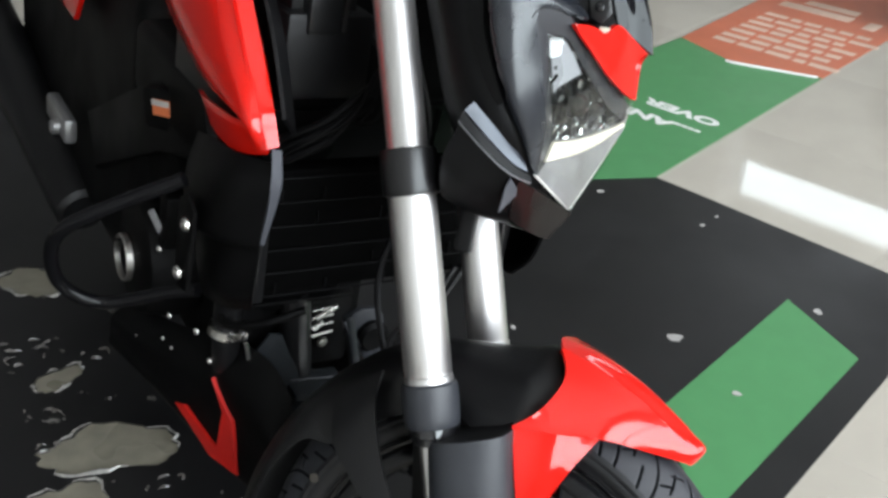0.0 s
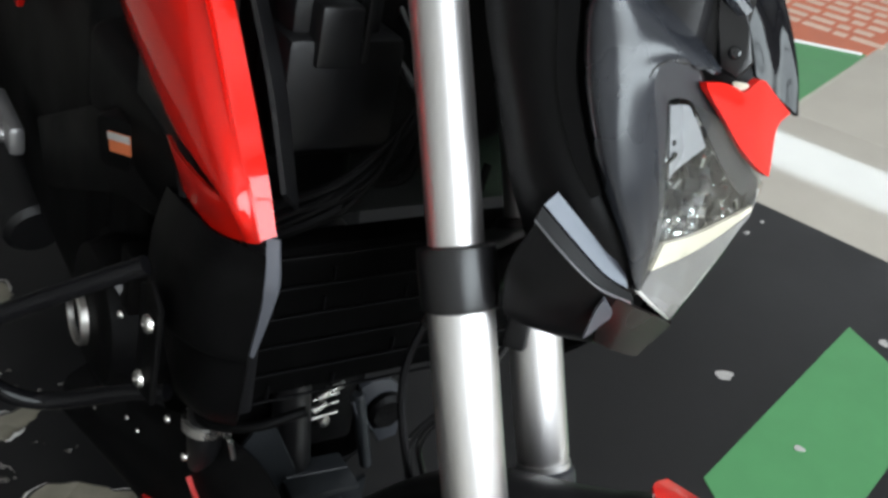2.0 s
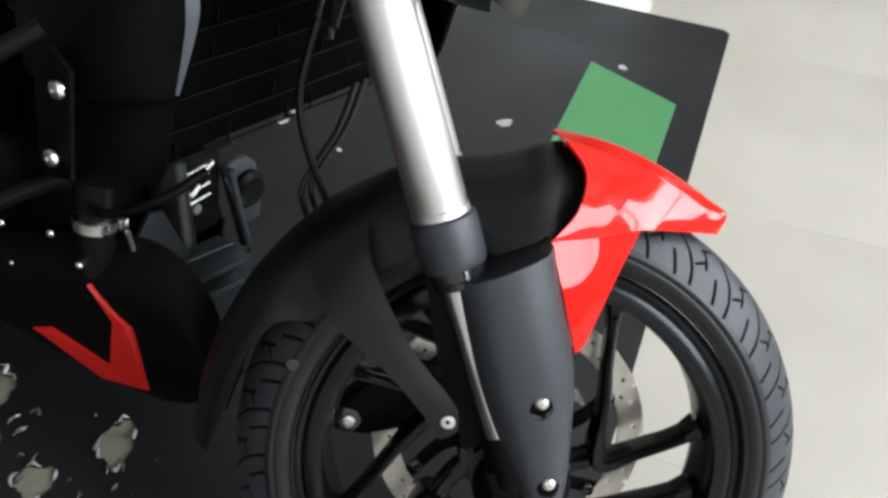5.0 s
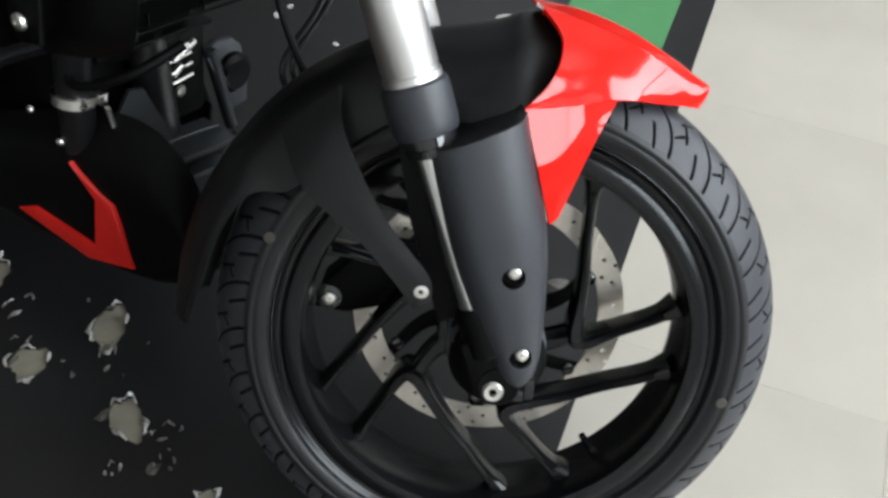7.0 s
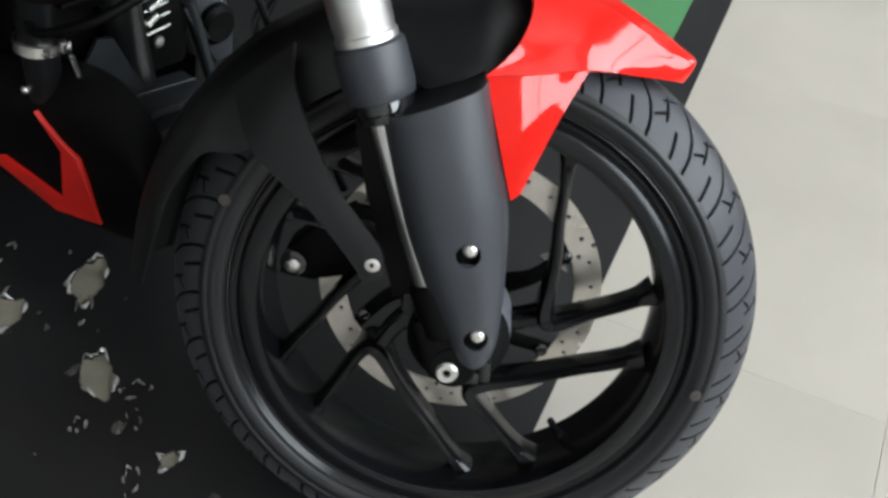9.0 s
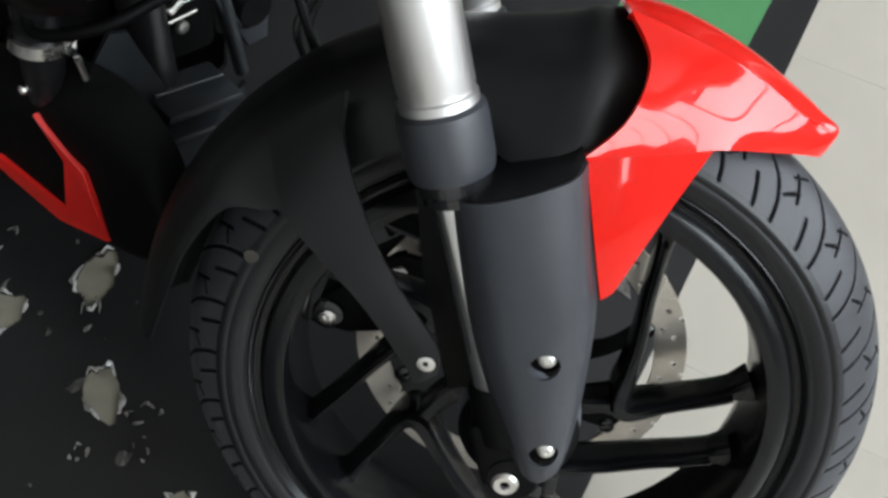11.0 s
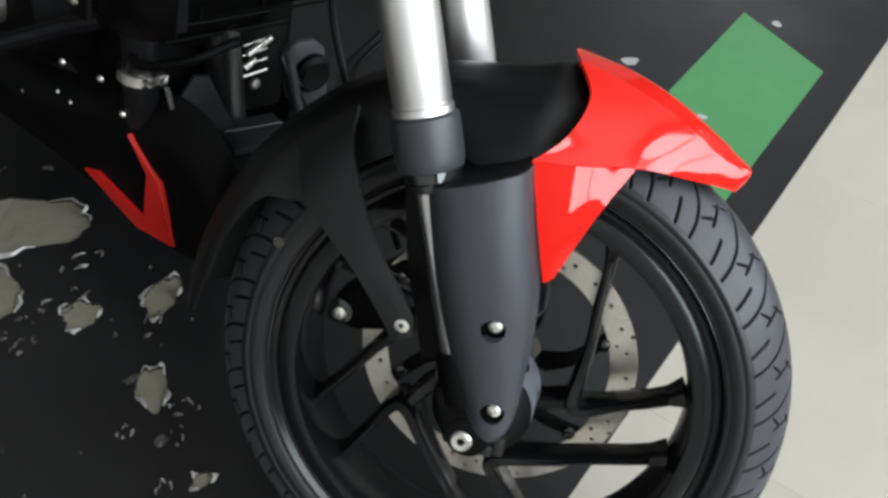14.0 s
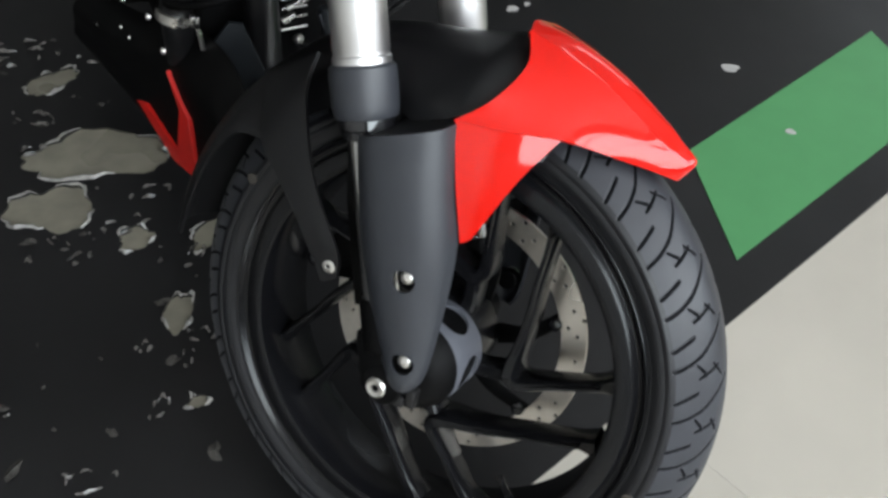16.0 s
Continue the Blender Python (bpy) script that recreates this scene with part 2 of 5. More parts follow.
def patch(bm, rows, nu=20, nv=16, thick=0.003, flip=1):
    """A smooth shell of that thickness through a net of points."""
    cols = [spline(r, nv) for r in rows]
    grid = list(zip(*[spline([c[j] for c in cols], nu) for j in range(nv)]))
    V = [[bm.verts.new(p) for p in row] for row in grid]
    B = []
    for i in range(nu):
        line = []
        for j in range(nv):
            du = grid[min(i + 1, nu - 1)][j] - grid[max(i - 1, 0)][j]
            dv = grid[i][min(j + 1, nv - 1)] - grid[i][max(j - 1, 0)]
            n = du.cross(dv)
            n = n.normalized() if n.length > 1e-12 else Vector((0, 0, 1))
            line.append(bm.verts.new(grid[i][j] - flip * thick * n))
        B.append(line)
    for i in range(nu - 1):
        for j in range(nv - 1):
            bm.faces.new((V[i][j], V[i + 1][j], V[i + 1][j + 1], V[i][j + 1]))
            bm.faces.new((B[i][j], B[i][j + 1], B[i + 1][j + 1], B[i + 1][j]))
    for i in range(nu - 1):
        bm.faces.new((V[i][0], B[i][0], B[i + 1][0], V[i + 1][0]))
        bm.faces.new((V[i][-1], V[i + 1][-1], B[i + 1][-1], B[i][-1]))
    for j in range(nv - 1):
        bm.faces.new((V[0][j], V[0][j + 1], B[0][j + 1], B[0][j]))
        bm.faces.new((V[-1][j], B[-1][j], B[-1][j + 1], V[-1][j + 1]))
    return bm


def mirrored(rows):
    """Rows given from the right-hand edge to the middle line, carried on to the left."""
    return [list(r) + [(x, -y, z) for x, y, z in reversed(r[:-1])] for r in rows]


def plate(bm, pts, y0, y1, bevel=0.0015, m=None):
    """A flat outline of (x, z) points, thick from y0 to y1."""
    a = [bm.verts.new((x, y0, z)) for x, z in pts]
    b = [bm.verts.new((x, y1, z)) for x, z in pts]
    n = len(pts)
    fs = [bm.faces.new(a), bm.faces.new(list(reversed(b)))]
    fs += [bm.faces.new((a[i], b[i], b[(i + 1) % n], a[(i + 1) % n])) for i in range(n)]
    if bevel:
        es = list({e for f in fs[:2] for e in f.edges})
        bmesh.ops.bevel(bm, geom=es, offset=bevel, segments=2, affect="EDGES", profile=0.5)
    if m is not None:
        bmesh.ops.transform(bm, matrix=m, verts=bm.verts)
    return bm


def prism(bm, pts, z0, z1, bevel=0.0):
    """A level outline of (x, y) points, from z0 up to z1."""
    return plate(bm, pts, z0, z1, bevel, Matrix(((1, 0, 0, 0), (0, 0, 1, 0), (0, 1, 0, 0), (0, 0, 0, 1))))


def slope_plate(bm, pts, thick):
    """A flat or slightly folded shell through 3D outline points, fanned from their mean."""
    P = [Vector(p) for p in pts]
    c = sum(P, Vector()) / len(P)
    n = Vector()
    for i in range(len(P)):
        n += (P[i] - c).cross(P[(i + 1) % len(P)] - c)
    n.normalize()
    top, low = [bm.verts.new(p) for p in P], [bm.verts.new(p - n * thick) for p in P]
    ct, cb = bm.verts.new(c), bm.verts.new(c - n * thick)
    for i in range(len(P)):
        k = (i + 1) % len(P)
        bm.faces.new((top[i], top[k], ct))
        bm.faces.new((low[k], low[i], cb))
        bm.faces.new((top[i], low[i], low[k], top[k]))
    return bm


def cut(ob, bm):
    """Takes the shape bm, in ob's own space, out of ob."""
    me = bpy.data.meshes.new("cutter")
    bmesh.ops.recalc_face_normals(bm, faces=bm.faces)
    bm.to_mesh(me)
    bm.free()
    tool = new("cutter", me)
    keep = ob.matrix_basis.copy(), ob.parent
    ob.parent, ob.matrix_basis = None, I4
    md = ob.modifiers.new("cut", "BOOLEAN")
    md.operation, md.object, md.solver = "DIFFERENCE", tool, "EXACT"
    done = bpy.data.meshes.new_from_object(ob.evaluated_get(bpy.context.evaluated_depsgraph_get()))
    ob.modifiers.clear()
    done.name, ob.data = ob.data.name, done
    ob.parent, ob.matrix_basis = keep[1], keep[0]
    bpy.data.objects.remove(tool)
    done.set_sharp_from_angle(angle=radians(32))
    return ob


def bolt(parent, at, r=0.007, h=0.005, mat=BOLT, name="bolt", label=""):
    """A hexagon-socket button bolt whose head looks along -y of the pose at."""
    bm = bmesh.new()
    lathe(bm, [(r * 0.16, -h * 0.80), (r * 0.26, -h * 1.05), (r * 0.62, -h), (r * 0.88, -h * 0.78), (r, -h * 0.4), (r, 0.0)], 18)
    return part(name, bm, mat, parent, label, at)

# ---- showroom ----
U0, U1, V0, V1, TOP = -5.38, 4.22, -3.934, 6.866, 5.6


def wall(name, u0, v0, u1, v1, openings, mat, thick=0.2, base=0.0, top=TOP):
    """A wall from (u0, v0) to (u1, v1) with openings (from, to, sill, head) along it; its room side is on the left."""
    L = math.hypot(u1 - u0, v1 - v0)
    m = MR @ pose(u0, v0, 0, 0, 0, math.degrees(math.atan2(v1 - v0, u1 - u0)))
    bm = bmesh.new()
    s = 0.0
    for a, b, lo, hi in sorted(openings) + [(L, L, base, top)]:
        if a > s:
            box(bm, ((s + a) / 2, -thick / 2, (base + top) / 2), (a - s, thick, top - base))
        if b > a:
            if lo > base:
                box(bm, ((a + b) / 2, -thick / 2, (base + lo) / 2), (b - a, thick, lo - base))
            box(bm, ((a + b) / 2, -thick / 2, (hi + top) / 2), (b - a, thick, top - hi))
        s = b
    ob = tagged(part(name, bm, mat, None, at=m), "plain painted showroom wall", "wall", kind="structure")
    for i, (a, b, lo, hi) in enumerate(openings):
        n = max(1, round((b - a) / 1.4))
        bm = bmesh.new()
        for k in range(n + 1):
            box(bm, (a + (b - a) * k / n, -thick / 2, (lo + hi) / 2), (0.06, 0.07, hi - lo), 0.004)
        for z in (lo + 0.03, hi - 0.03):
            box(bm, ((a + b) / 2, -thick / 2, z), (b - a, 0.066, 0.06), 0.004)
        win = tagged(part("window_frame", bm, ALU, ob), "grey aluminium window frame")
        for k in range(n):
            bm = bmesh.new()
            w = (b - a) / n
            box(bm, (a + w * (k + 0.5), -thick / 2, (lo + hi) / 2), (w - 0.06, 0.006, hi - lo - 0.12))
            pane = part("pane", bm, GLASS, win)
            pane.visible_shadow = False
    return ob


wall("wall_east", U1, V0, U1, V1, [(1.30, 9.35, 0.60, 5.15)], WALL)
wall("wall_north", U1, V1, U0, V1, [(5.2, 7.3, 2.2, 2.64)], WALL_GREY)
# unseen west wall, coloured dark to hold down bounce and reflections from that side
wall("wall_west", U0, V1, U0, V0, [], WALL_DARK)
wall("wall_south", U0, V0, U1, V0, [], WALL)
# unseen panels, added light and dark to shape the floor's reflections
for u0, u1, z1, mat in ((-4.6, -3.9, 2.1, WALL_DARK), (-3.2, -3.05, 2.9, WHITE), (-1.05, 0.35, 2.9, WALL_DARK), (0.50, 1.60, 2.9, WALL_DARK), (1.75, 1.9, 2.9, WHITE), (2.4, 3.4, 2.1, WALL_DARK)):
    bm = bmesh.new()
    box(bm, ((u0 + u1) / 2, V1 - 0.012, z1 / 2 + 0.05), (u1 - u0, 0.022, z1), 0.004)
    tagged(part("wall_panel", bm, mat, at=MR), "unseen tall wall panel added for bands in the floor's reflection", "wall panel", kind="structure")
bm = bmesh.new()
box(bm, ((U0 + U1) / 2, (V0 + V1) / 2, TOP + 0.1), (U1 - U0 + 0.4, V1 - V0 + 0.4, 0.2))
tagged(part("ceiling", bm, CEIL, at=MR), "plain painted ceiling", "ceiling", kind="structure")
bm = bmesh.new()
box(bm, (0, 0, -0.25), (400, 400, 0.1))
tagged(part("ground", bm, PAVE, at=MR), "pale paved ground outside", "ground", kind="structure")
rnd = random.Random(3)
v = -14.0
while v < 16.0:
    w, h = rnd.uniform(1.6, 4.0), rnd.uniform(2.9, 3.9)
    hut = empty("building", MR @ pose(13.0 + rnd.uniform(0, 2), v + w / 2, -0.2), "plain low building across the street", "building", "buildings outside")
    bm = bmesh.new()
    box(bm, (0, 0, h / 2), (3.0, w - 0.05, h), 0.03)
    part("wall", bm, WALL_GREY, hut)
    bm = bmesh.new()
    box(bm, (0, 0, h + 0.10), (3.2, w, 0.18), 0.03)
    part("roof", bm, WALL_DARK, hut)
    for k in range(max(1, int(w / 1.3))):
        bm = bmesh.new()
        box(bm, (-1.502, (k + 0.5) * w / max(1, int(w / 1.3)) - w / 2, h * 0.55), (0.04, 0.6, 0.9), 0.01)
        part("window", bm, BLACK_GLOSS, hut)
    v += w
bm = bmesh.new()
TREE = pose(4.56, -1.90, -0.2)
tube(bm, [(0, 0, 0), (0.01, 0.01, 0.9), (0, 0, 1.7), (0.01, -0.02, 2.3), (0.0, 0.0, 2.75)], [0.026, 0.022, 0.018, 0.014, 0.008], 10, 40)
sapling = tagged(part("tree", bm, BARK, at=MR @ TREE), "bare thin young tree outside the window", "tree")
for y0, z0, y1, z1 in ((-0.01, 1.95, 0.14, 2.12), (0.0, 2.10, -0.16, 2.26), (-0.02, 2.25, 0.16, 2.40), (-0.01, 2.40, -0.14, 2.56), (0.0, 2.52, 0.10, 2.70)):
    bm = bmesh.new()
    tube(bm, [(0, y0, z0), (0.02, (y0 + y1) / 2, z0 + 0.4 * (z1 - z0)), (0.03, y1, z1)], [0.009, 0.007, 0.004], 8, 16)
    part("limb", bm, BARK, sapling)
bm = bmesh.new()
box(bm, ((U0 + U1) / 2, (V0 + V1) / 2, -0.1006), (U1 - U0 + 0.4, V1 - V0 + 0.4, 0.2))
floor = tagged(part("floor", bm, GROUT, at=MR), "polished beige tiled showroom floor", "floor", kind="structure")

# black floor vinyl with torn holes, and the coloured strips on it
HOLES = [(-0.557, 1.295, 0.118, 0.062, 12), (-0.583, 1.158, 0.070, 0.050, 5), (-0.320, 1.135, 0.022, 0.040, -20),
         (-0.322, 0.972, 0.020, 0.036, 10), (-0.430, 1.110, 0.026, 0.028, 0), (-0.880, 1.810, 0.080, 0.050, -30),
         (-0.710, 1.480, 0.030, 0.050, -40), (-0.252, 0.826, 0.014, 0.010, 30)]
FLAKES = [(-0.700, 1.375, 0.036, 0.014, -8), (-0.790, 1.545, 0.040, 0.022, 40), (-0.298, 0.810, 0.008, 0.018, -15),
          (-0.350, 0.695, 0.030, 0.014, 15), (-0.280, 0.936, 0.018, 0.010, 0), (-0.440, 1.215, 0.030, 0.012, 30),
          (-0.660, 1.560, 0.026, 0.014, 10), (-0.815, 1.580, 0.050, 0.016, 15), (-0.500, 1.060, 0.018, 0.008, 50),
          (-0.455, 1.135, 0.034, 0.016, 35), (-0.330, 1.085, 0.010, 0.024, -10), (-0.665, 1.290, 0.022, 0.010, 20),
          (-0.540, 1.085, 0.020, 0.007, -25), (-0.350, 0.905, 0.010, 0.007, 40), (-0.285, 0.895, 0.007, 0.014, 5)]


def ragged(cx, cy, rx, ry, turn, seed, n=41, rough=0.085):
    rnd = random.Random(seed)
    out = []
    for i in range(n):
        a = 2 * math.pi * i / n
        k = 1 + rough * (rnd.random() - 0.5) * 1.6 + 0.10 * math.sin(3 * a + seed) + 0.07 * math.sin(5 * a + 1.7 * seed) + 0.04 * math.sin(11 * a + 2 * seed)
        x, y = rx * k * math.cos(a), ry * k * math.sin(a)
        c, s = math.cos(radians(turn)), math.sin(radians(turn))
        out.append((cx + c * x - s * y, cy + s * x + c * y))
    return out


def to_room(x, y):
    p = MR.inverted() @ Vector((x, y, 0))
    return p.x, p.y


bm = bmesh.new()
prism(bm, [(-3.4, -1.6), (-0.375, -1.6), (-0.372, 0.2), (-0.376, 1.3), (-0.385, 2.125), (-0.40, 2.14), (-1.1, 2.165), (-3.4, 2.19)], 0.0006, 0.003)
sheet = part("floor_mat", bm, MAT, at=MR)
for i, h in enumerate(HOLES):
    tool = bmesh.new()
    prism(tool, [to_room(*p) for p in ragged(*h, seed=i + 3)], -0.01, 0.02)
    cut(sheet, tool)
tagged(sheet, "worn black vinyl floor sheet with torn holes", "floor mat")


def curl(bm, outer, centre, start, length, rnd, size):
    """A strip of film that curls back from a tear, from point start of the outline."""
    ring = []
    for q in range(length):
        x, y = outer[(start + q) % len(outer)]
        dx, dy = x - centre[0], y - centre[1]
        d = math.hypot(dx, dy) or 1
        taper = math.sin(math.pi * q / (length - 1))
        w = (0.0016 + 0.0062 * taper * rnd.uniform(0.3, 1.0)) * size
        lift = 0.0034 + (0.0030 + 0.0050 * rnd.random()) * taper
        ring.append([bm.verts.new((x + dx / d * k * w, y + dy / d * k * w, z)) for k, z in ((0.6, 0.0033), (-0.25, lift), (0.30, lift + 0.0012), (0.9, lift - 0.001))])
    for a, b in zip(ring, ring[1:]):
        for k in range(3):
            bm.faces.new((a[k], b[k], b[k + 1], a[k + 1]))


scraps = bmesh.new()
for i, h in enumerate(HOLES + FLAKES):
    hole = i < len(HOLES)
    outer = ragged(*h, seed=i + 3)
    rnd = random.Random(i)
    if hole:
        # thin film, browner and darker than the tile, added over each hole's bare floor
        bm = bmesh.new()
        prism(bm, ragged(h[0], h[1], h[2] * 1.06, h[3] * 1.06, h[4], i + 3), 0.0001, 0.0005)
        glue = tagged(part("hole_patch", bm, HOLE_FILM), "brownish film over bare tile under torn vinyl", "glue residue", "glue patches")
    start, used, n = rnd.randrange(20), 0, len(outer)
    while used < n - 3:
        length = rnd.randint(4, 9)
        bm = bmesh.new() if hole else scraps
        curl(bm, outer, h, start, length, rnd, 1.0 if hole else 0.6)
        if hole:
            bmesh.ops.solidify(bm, geom=bm.faces, thickness=0.0004)
            part("torn_edge", bm, PEEL, glue, "curled shiny torn vinyl edge, its glints painted pale", sharp=18)
        gap = rnd.randint(2, 6)
        start, used = start + length + gap, used + length + gap
bmesh.ops.solidify(scraps, geom=scraps.faces, thickness=0.0004)
tagged(part("vinyl_scraps", scraps, SHARD, sharp=18), "curled shiny shreds of black vinyl on the floor sheet", "scraps", kind="stuff")
rnd = random.Random(77)
bm = bmesh.new()
for k in range(120):
    x, y = rnd.uniform(-0.95, -0.20), rnd.uniform(0.62, 1.75)
    if abs(x + 0.55) > 0.45 * rnd.random() + 0.1 or any(math.hypot((x - h[0]) / h[2], (y - h[1]) / h[3]) < 1.25 for h in HOLES):
        continue
    r = 0.002 + 0.007 * rnd.random() ** 2
    pts = ragged(x, y, r * 1.6, r, rnd.uniform(0, 180), k, 9, 0.5)
    vs = [bm.verts.new((px, py, 0.0034 + 0.004 * rnd.random())) for px, py in pts]
    top = bm.verts.new((x, y, 0.0055 + 0.004 * rnd.random()))
    for q in range(9):
        bm.faces.new((vs[q], vs[(q + 1) % 9], top))
bmesh.ops.solidify(bm, geom=bm.faces, thickness=0.0004)
tagged(part("vinyl_chips", bm, CHIP, sharp=18), "small dull vinyl chips strewn on the floor sheet", "chips", kind="stuff")

bm = bmesh.new()
prism(bm, [(-0.652, 1.871), (-0.447, 1.773), (-0.444, 1.178), (-0.653, 1.321)], 0.003, 0.0046)
tagged(part("floor_strip", bm, GREEN, at=MR), "green vinyl strip stuck on black floor sheet", "floor strip")
bm = bmesh.new()
prism(bm, [(-1.78, 2.03), (-1.30, 2.03), (-1.185, 2.165), (-1.19, 3.20), (-1.48, 3.11), (-1.74, 3.2)], 0.0032, 0.0052)
tagged(part("green_floor_sign", bm, GREEN, at=MR), "green vinyl floor sign with white lettering", "floor sign")
bm = bmesh.new()
prism(bm, [(-1.74, 3.2), (-1.48, 3.105), (-1.19, 3.195), (-1.19, 4.35), (-1.78, 4.3)], 0.0012, 0.0036)
sign = tagged(part("red_floor_sign", bm, ORANGE_MAT, at=MR), "faded red vinyl floor sign with pale print", "floor sign")
bm = bmesh.new()
tube(bm, [(-1.50, 3.10, 0.006), (-1.45, 3.105, 0.008), (-1.3, 3.155, 0.007), (-1.2, 3.19, 0.006)], 0.006, 6, flat=0.5)
part("curled_edge", bm, WHITE, sign, "white curled paper edge")
rnd = random.Random(5)
for r in range(7):
    v, u = 3.30 + 0.068 * r, -1.66 - 0.0 * r
    while u < -1.27:
        w = 0.04 + 0.07 * rnd.random()
        bm = bmesh.new()
        box(bm, (u + w / 2, v + rnd.uniform(-0.003, 0.003), 0.0040), (w, 0.036, 0.0008))
        part("print_bar", bm, PRINT, sign)
        u += w + 0.016
for u, v, w, h in ((-1.53, 3.88, 0.30, 0.07), (-1.50, 3.97, 0.22, 0.06), (-1.29, 3.86, 0.05, 0.10)):
    bm = bmesh.new()
    box(bm, (u, v, 0.0040), (w, h, 0.0008), 0.0003)
    part("print_bar", bm, PRINT, sign)


def writing(text, at, size, mat, name, parent=None, thick=0.0004, bold=0.0030):
    cu = bpy.data.curves.new(name, "FONT")
    cu.body, cu.size, cu.extrude, cu.align_x, cu.offset = text, size, thick, "LEFT", bold
    tmp = new("tmp", cu)
    me = bpy.data.meshes.new_from_object(tmp.evaluated_get(bpy.context.evaluated_depsgraph_get()))
    bpy.data.objects.remove(tmp)
    me.materials.append(mat)
    return put(name, me, parent, at=at)


gsign = bpy.data.objects["green_floor_sign"]
writing("OVER TO", MR @ pose(-1.240, 2.618, 0.0056, 0, 0, 180) @ Matrix.Diagonal((1.60, 1, 1, 1)), 0.064, WHITE, "lettering", gsign)
writing("....AND", MR @ pose(-1.250, 2.512, 0.0056, 0, 0, 180) @ Matrix.Diagonal((1.60, 1, 1, 1)), 0.064, WHITE, "lettering", gsign)

# scraps and chips on the sheet
for i, (x, y, r) in enumerate([(0.516, 1.661, 0.017), (0.68, 2.135, 0.008), (0.726, 2.181, 0.006), (0.852, 1.768, 0.012), (0.178, 1.684, 0.007),
                               (0.601, 1.482, 0.009), (0.446, 2.302, 0.010), (0.105, 1.815, 0.014), (0.133, 1.836, 0.008)]):
    bm = bmesh.new()
    z = 0.0047 if i == 5 else 0.0031
    prism(bm, ragged(x, y, r * 0.95, r * 0.72, 30 * i, i, 16, 0.2), z, z + 0.0012)
    tagged(part("paper_scrap", bm, SCRAP), "small white paper scrap on the floor sheet", "scrap", "scraps on the floor")
bm = bmesh.new()
prism(bm, [(0.2874, 0.9993), (0.3020, 1.0030), (0.3195, 0.9948), (0.3200, 0.9800), (0.3144, 0.9601), (0.2970, 0.9858)], 0.0031, 0.0042)
tagged(part("torn_scrap", bm, CHIP), "grey torn vinyl wedge lying on the floor sheet", "scrap", "scraps on the floor")

# ---- motorcycle ----
bike = empty("motorcycle", pose(0.0772, 0.7567, 0.003), "red and black naked motorcycle leaning on its stand with turned handlebar", "motorcycle")


LONG = ((1.0, 0.957, 0.80, 0.60, 0.41, 0.19, 0.0), (-0.2, 0.0, 1.06, 3.05, 5.5, 7.9, 10.2))   # across the half tread, degrees round


def tyre_mesh(name, grooved=True):
    """Tyre with its tread grooves cut in."""
    prof = [(0.214, 0.032), (0.2265, 0.0385), (0.2300, 0.0415), (0.2318, 0.0432), (0.2330, 0.0428), (0.2345, 0.0440), (0.2400, 0.0468), (0.2462, 0.0482), (0.2472, 0.0470), (0.2482, 0.0483), (0.2515, 0.0486)]
    crown, w = [], 0.0486
    M = 150 if grooved else 24
    for j in range(M + 1):
        a = -1 + 2 * j / M
        y = -w * a
        r = 0.2515 + 0.0405 * (1 - abs(a) ** 2.3)
        crown.append((r, y))
    left = [(r, -y) for r, y in prof]
    full = prof + crown[1:-1] + left[::-1]
    n = 1760 if grooved else 240
    R = np.array([p[0] for p in full])
    Y = np.array([p[1] for p in full])
    A = np.degrees(np.linspace(0, 2 * np.pi, n, endpoint=False))
    k = np.zeros((n, len(full)))
    pitch = 11.25
    s = np.abs(Y) / w
    tread = R > 0.2555
    for side in (1, -1) if grooved else ():
        on = (Y * side > -0.001) & (R > 0.2516)
        shift = 8.5 if side < 0 else 2.9
        # degrees at the outer and inner end, the stretch across the half tread, half width in degrees
        marks = [(np.interp(-s, [-q for q in LONG[0]], LONG[1]), 0.10, 0.955, 0.19)]
        for d0, d1, s0, s1, wide in ((4.2, 6.5, 0.955, 0.70, 0.20), (9.3, 11.4, 0.69, 0.36, 0.16), (12.1, 9.8, 0.71, 0.57, 0.18), (11.9, 9.2, 0.46, 0.27, 0.18)):
            marks.append((d0 + (d1 - d0) * (s0 - s) / (s0 - s1), s1, s0, wide))
        for off, s0, s1, wide in marks:
            d = (A[:, None] - off[None, :] - shift + pitch / 2) % pitch - pitch / 2
            g = np.clip(1.5 - np.abs(d) / wide, 0, 1) * (on & (s > s0) & (s < s1))[None, :]
            k = np.maximum(k, np.clip(g * 2.0, 0, 1))
    Rr = R[None, :] - 0.0050 * k
    a = np.radians(A)
    X = np.stack([Rr * np.cos(a)[:, None], np.broadcast_to(Y, Rr.shape), Rr * np.sin(a)[:, None]], -1).reshape(-1, 3)
    m = len(full)
    i, j = np.meshgrid(np.arange(n), np.arange(m - 1), indexing="ij")
    q = np.stack([i * m + j, i * m + j + 1, (i + 1) % n * m + j + 1, (i + 1) % n * m + j], -1).reshape(-1, 4)
    me = bpy.data.meshes.new(name)
    me.from_pydata(X.tolist(), [], q.tolist())
    me.update()
    me.polygons.foreach_set("use_smooth", [True] * len(me.polygons))
    for mat in (RUBBER, TREAD, GROOVE_SHADE):
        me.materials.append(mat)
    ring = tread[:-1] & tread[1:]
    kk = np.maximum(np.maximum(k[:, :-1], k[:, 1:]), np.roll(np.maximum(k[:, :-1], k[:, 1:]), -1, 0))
    # groove faces take darker rubber, painting in the shade of their depth
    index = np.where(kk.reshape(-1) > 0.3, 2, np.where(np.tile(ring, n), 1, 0))
